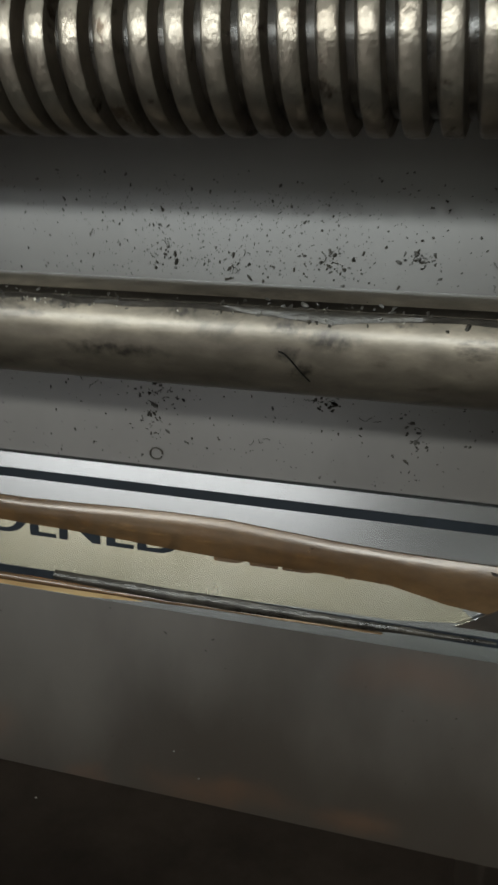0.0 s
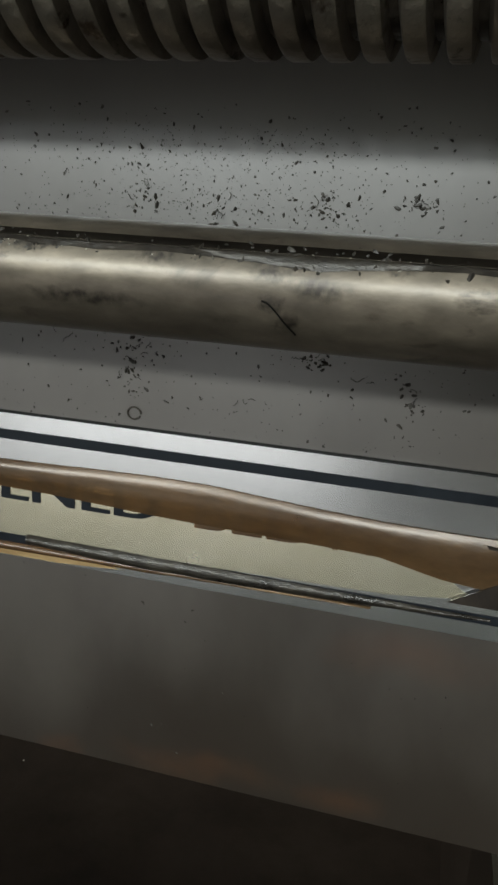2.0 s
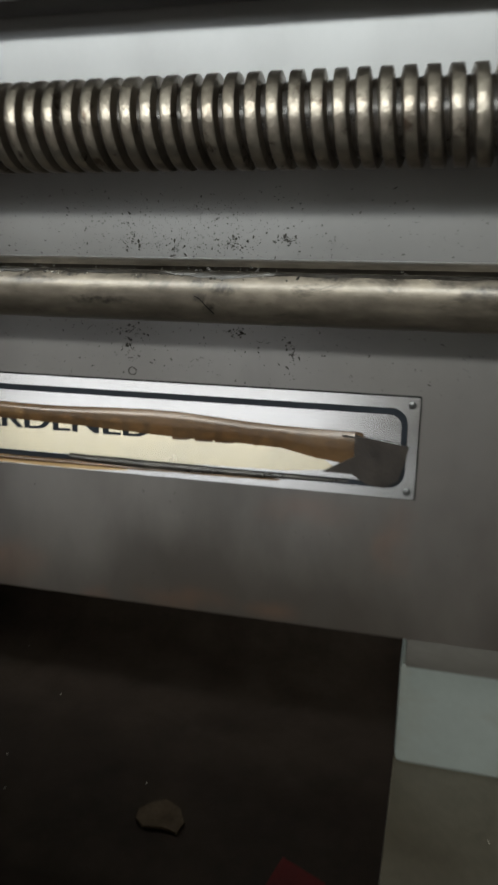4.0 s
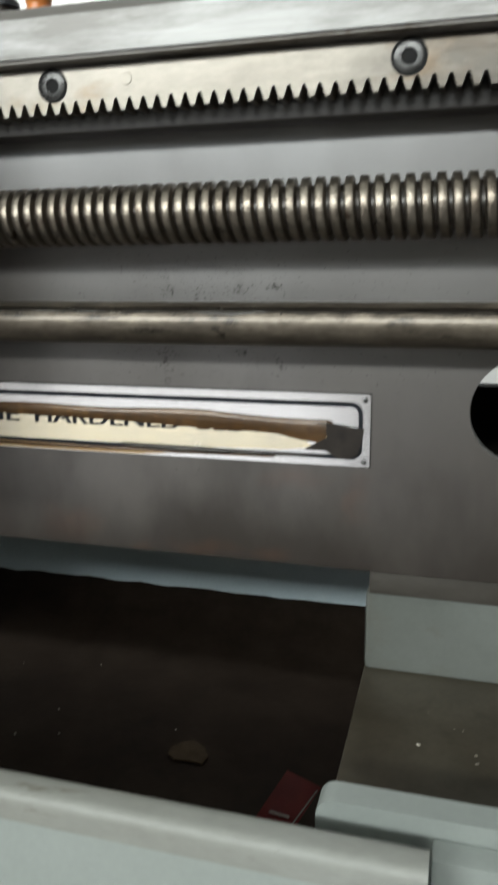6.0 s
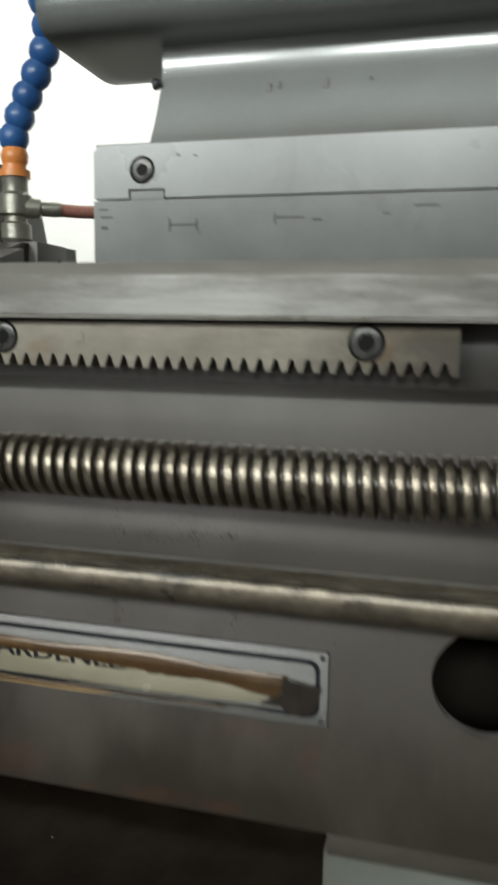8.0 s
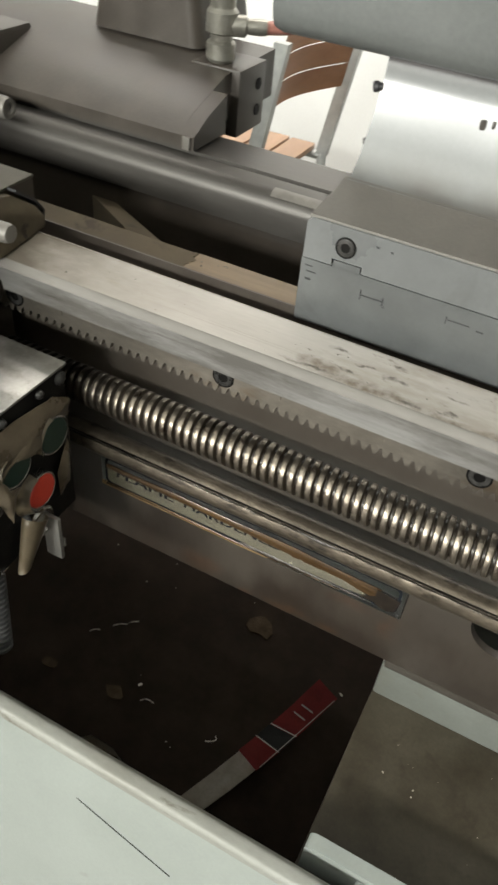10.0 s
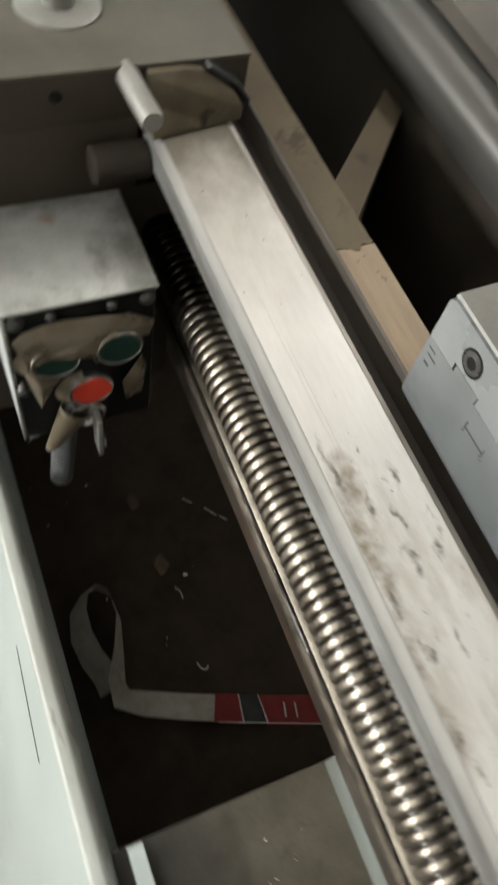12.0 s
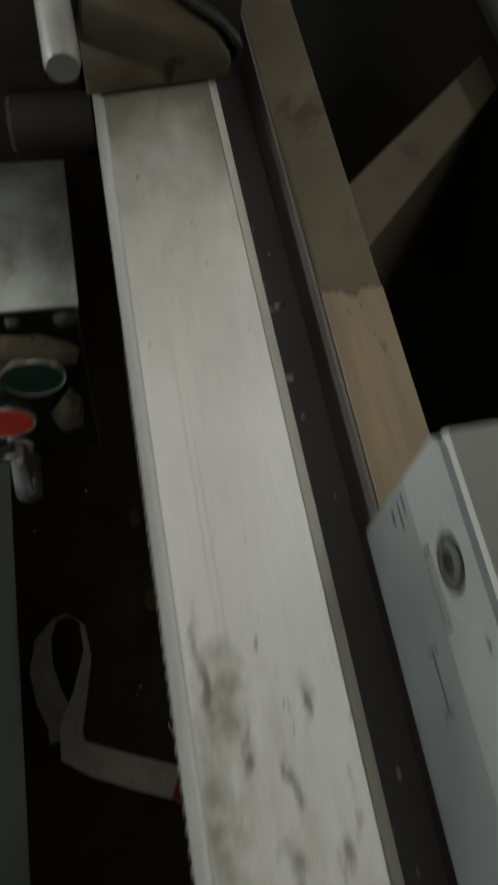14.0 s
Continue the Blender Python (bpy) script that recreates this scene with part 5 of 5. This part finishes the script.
for sx, sy, size, tone in ((-0.091, -0.032, 0.011, 0), (-0.165, -0.038, 0.009, 1)):
    rnd = random.Random(40 + tone)
    rim_pts = [(sx + size * (0.7 + 0.5 * rnd.random()) * math.cos(2 * math.pi * k / 9), sy + size * 0.7 * (0.7 + 0.5 * rnd.random()) * math.sin(2 * math.pi * k / 9)) for k in range(9)]
    tagged(part("debris_scrap", prism(rim_pts, -0.4562, -0.4549, axis="z"), bpy.data.materials["tan_debris"]), "dim brown scrap sunk in black sludge", "debris")
for pts in ([(-0.153, 0.012, -0.4545), (-0.149, 0.014, -0.451), (-0.145, 0.019, -0.4545)], [(-0.136, 0.030, -0.4545), (-0.129, 0.033, -0.450), (-0.124, 0.039, -0.4545)], [(-0.124, 0.041, -0.4545), (-0.119, 0.043, -0.451), (-0.116, 0.048, -0.4545)],
            [(-0.064, -0.027, -0.4545), (-0.058, -0.024, -0.452), (-0.051, -0.023, -0.4545)], [(0.012, -0.031, -0.4545), (0.018, -0.030, -0.451), (0.021, -0.026, -0.4515), (0.018, -0.022, -0.4545)]):
    tagged(part("metal_curl", tube(pts, 0.0006, 6), CHIP), "bright curled metal chip lying in black sludge", "swarf", "curled chips in the sludge")


def scatter(name, count, place, size, mat, label, seed, curl=0.5):
    """Many tiny flakes lying on a surface."""
    rnd = random.Random(seed)
    bm = bmesh.new()
    for _ in range(count):
        c, n = place(rnd)
        if c is None:
            continue
        c, n = Vector(c), Vector(n).normalized()
        u = n.orthogonal().normalized()
        u.rotate(Matrix.Rotation(rnd.uniform(0, 6.28), 3, n))
        w = n.cross(u)
        s = size * rnd.choice((0.35, 0.45, 0.6, 0.6, 0.8, 1.0, 1.4))
        ln = rnd.uniform(0.7, 2.2)
        m = 6
        ring_low = [c + u * math.cos(2 * math.pi * k / m) * s * ln * rnd.uniform(0.5, 1.1) * 0.5 + w * math.sin(2 * math.pi * k / m) * s * rnd.uniform(0.4, 1.1) * 0.5 for k in range(m)]
        vs = [bm.verts.new(p) for p in ring_low]
        tip = bm.verts.new(c + n * s * rnd.uniform(0.12, curl))
        for k in range(m):
            bm.faces.new((vs[k], vs[(k + 1) % m], tip))
    return tagged(part(name, bm, mat), label, "swarf", kind="stuff")


def web_place(r):
    z = r.choice((r.uniform(-0.122, -0.100), r.uniform(-0.165, -0.140), r.uniform(-0.165, -0.14), r.uniform(-0.122, -0.10), r.uniform(-0.25, -0.10)))
    x = r.gauss(0.055, 0.06) if r.random() < 0.6 else r.uniform(-0.2, 0.3)
    if -0.115 < x < 0.14 and -0.201 < z < -0.1645 and r.random() < 0.8:
        return None, None
    if (x - hole_x) ** 2 + (z - hole_z) ** 2 < 0.0265 ** 2:
        return None, None
    return (x, -0.0001, z), (0, -1, 0)


scatter("metal_chips", 1500, web_place, 0.00046, GRIME, "tiny dark metal chips stuck to the bed's face", 3)


def web_cluster(r):
    cx, cz, sx, sz = r.choice(((0.0375, -0.149, 0.002, 0.004), (0.0365, -0.154, 0.0015, 0.002), (0.0955, -0.152, 0.001, 0.002), (0.0737, -0.117, 0.0016, 0.001), (0.039, -0.1165, 0.0015, 0.003), (0.0933, -0.1165, 0.0015, 0.0006), (0.077, -0.1195, 0.004, 0.002), (0.0745, -0.147, 0.0018, 0.0006), (0.055, -0.119, 0.004, 0.002)))
    return (r.gauss(cx, sx * 1.3), -0.0001, r.gauss(cz, sz * 1.3)), (0, -1, 0)


scatter("grime_specks", 260, web_cluster, 0.00070, GRIME, "clustered black swarf specks on the bed's face", 5)


def rod_place(r):
    x = r.choice((r.gauss(0.078, 0.012), r.gauss(0.02, 0.02), r.uniform(-0.1, 0.2)))
    a = radians(r.gauss(54, 6))
    return (x, FY - FR * math.sin(a), FZ + FR * math.cos(a)), (0, -math.sin(a), math.cos(a))


scatter("rod_swarf", 320, rod_place, 0.0009, GRIME, "dark swarf and grime clinging to the feed rod", 8)


def pit_place(r):
    return (r.uniform(-0.3, 0.13), r.uniform(-0.14, 0.3), -0.4552), (r.uniform(-0.3, 0.3), r.uniform(-0.3, 0.3), 1)


scatter("rod_glints", 170, lambda r: (lambda x, a: ((x, FY - FR * math.sin(a), FZ + FR * math.cos(a)), (r.uniform(-0.4, 0.4), -math.sin(a), math.cos(a))))(r.choice((r.gauss(0.078, 0.008), r.gauss(0.02, 0.02), r.uniform(-0.05, 0.15))), radians(r.gauss(56, 3))), 0.0006, CHIP, "glinting steel chips along the rod's keyway", 9)
scatter("sludge_chips", 20, pit_place, 0.003, CHIP, "bright steel chips lying in the black sludge", 11, 0.7)
scatter("deck_chips", 18, lambda r: ((r.uniform(0.14, 0.4), r.uniform(-0.12, 0.0), -0.3084), (0, 0, 1)), 0.0012, CHIP, "small bright chips on the oily tray", 12)
scatter("groove_chips", 40, lambda r: ((r.uniform(-0.2, 0.3), r.uniform(0.008, 0.022), -0.0218), (0, 0, 1)), 0.002, CHIP, "small chips in the groove between the ways", 13)
scatter("way_specks", 34, lambda r: ((r.uniform(-0.12, 0.2), r.uniform(-0.03, 0.002), 0.0001), (0, 0, 1)), 0.0008, GRIME, "dark specks on the ground way", 14)

scatter("metal_dust", 1000, lambda r: ((r.gauss(0.055, 0.022), -0.0001, r.uniform(-0.1215, -0.104)), (0, -1, 0)), 0.00024, GRIME, "fine dark metal dust on the bed's face", 31)
thread = random.Random(21)
curls = bmesh.new()
for cx, cz in ((0.0375, -0.1485), (0.036, -0.153), (0.0395, -0.1165), (0.0737, -0.1168), (0.0955, -0.1515), (0.0933, -0.1165), (0.055, -0.1185), (0.0745, -0.1465), (0.020, -0.147), (0.062, -0.155), (0.085, -0.149), (0.108, -0.1175)):
    for _ in range(3):
        px, pz, a = cx + thread.gauss(0, 0.0016), cz + thread.gauss(0, 0.0014), thread.uniform(0, 6.28)
        pts = []
        for k in range(5):
            pts.append((px, -0.0003 - 0.0003 * thread.random(), pz))
            px, pz = px + 0.00042 * math.cos(a), pz + 0.00042 * math.sin(a)
            a += thread.uniform(-1.1, 1.1)
        tube(pts, 0.00007, 5, curls)
tagged(part("swarf_threads", curls, GRIME), "thin curled dark swarf threads stuck to the bed's face", "swarf", kind="stuff")
ring_pts = [(0.0375 + 0.0015 * math.cos(2 * math.pi * k / 14), -0.0003, -0.1618 + 0.0013 * math.sin(2 * math.pi * k / 14)) for k in range(14)]
tagged(part("swarf_ring", tube(ring_pts, 0.0002, 6), GRIME), "small dark ring of curled swarf on the bed's face", "swarf")

# ---- chair behind the machine ----
chair = thing("wooden_chair", (-0.72, 1.43, -1.0), "chair with curved plywood back slats and grey metal frame", "chair")


def slat(z0, z1):
    """One curved slat of the chair's back."""
    bm = bmesh.new()
    rows = []
    for i in range(17):
        t = i / 16
        y = 1.222 + 0.425 * t
        x = -0.540 + 0.018 * t - 0.055 * math.sin(math.pi * t)
        rows.append([bm.verts.new((x + 0.18 * (z0 + 0.186), y, z0)), bm.verts.new((x + 0.18 * (z1 + 0.186), y, z1))])
    for p, q in zip(rows, rows[1:]):
        bm.faces.new((p[0], p[1], q[1], q[0]))
    bmesh.ops.solidify(bm, geom=bm.faces[:], thickness=0.012)
    return bm


for z0, z1 in ((-0.2435, -0.184), (-0.3050, -0.2455), (-0.366, -0.3070)):
    part("back_slat", slat(z0, z1), WOOD, chair)
for y, x in ((1.205, -0.536), (1.663, -0.520)):
    post = prism([(x - 0.016, y - 0.011), (x + 0.016, y - 0.011), (x + 0.016, y + 0.011), (x - 0.016, y + 0.011)], -0.56, -0.178, axis="z")
    for v in post.verts:
        v.co.x += 0.18 * (v.co.z + 0.186)
    part("back_post", post, CHAIRSTEEL, chair)
    part("leg", rod((x - 0.045, y, -1.0), (x - 0.067, y, -0.555), 0.0135, 16, edge=0.01), CHAIRSTEEL, chair)
    part("leg", rod((-0.935, y, -1.0), (-0.925, y, -0.57), 0.0135, 16, edge=0.01), CHAIRSTEEL, chair)
    part("seat_rail", rod((-0.925, y, -0.566), (x - 0.067, y, -0.562), 0.0125, 16, edge=0.01), CHAIRSTEEL, chair)
for i in range(5):
    part("seat_slat", block(-1.005 + 0.080 * i, -0.933 + 0.080 * i, 1.195, 1.672, -0.552, -0.536, 0.003), WOOD, chair)
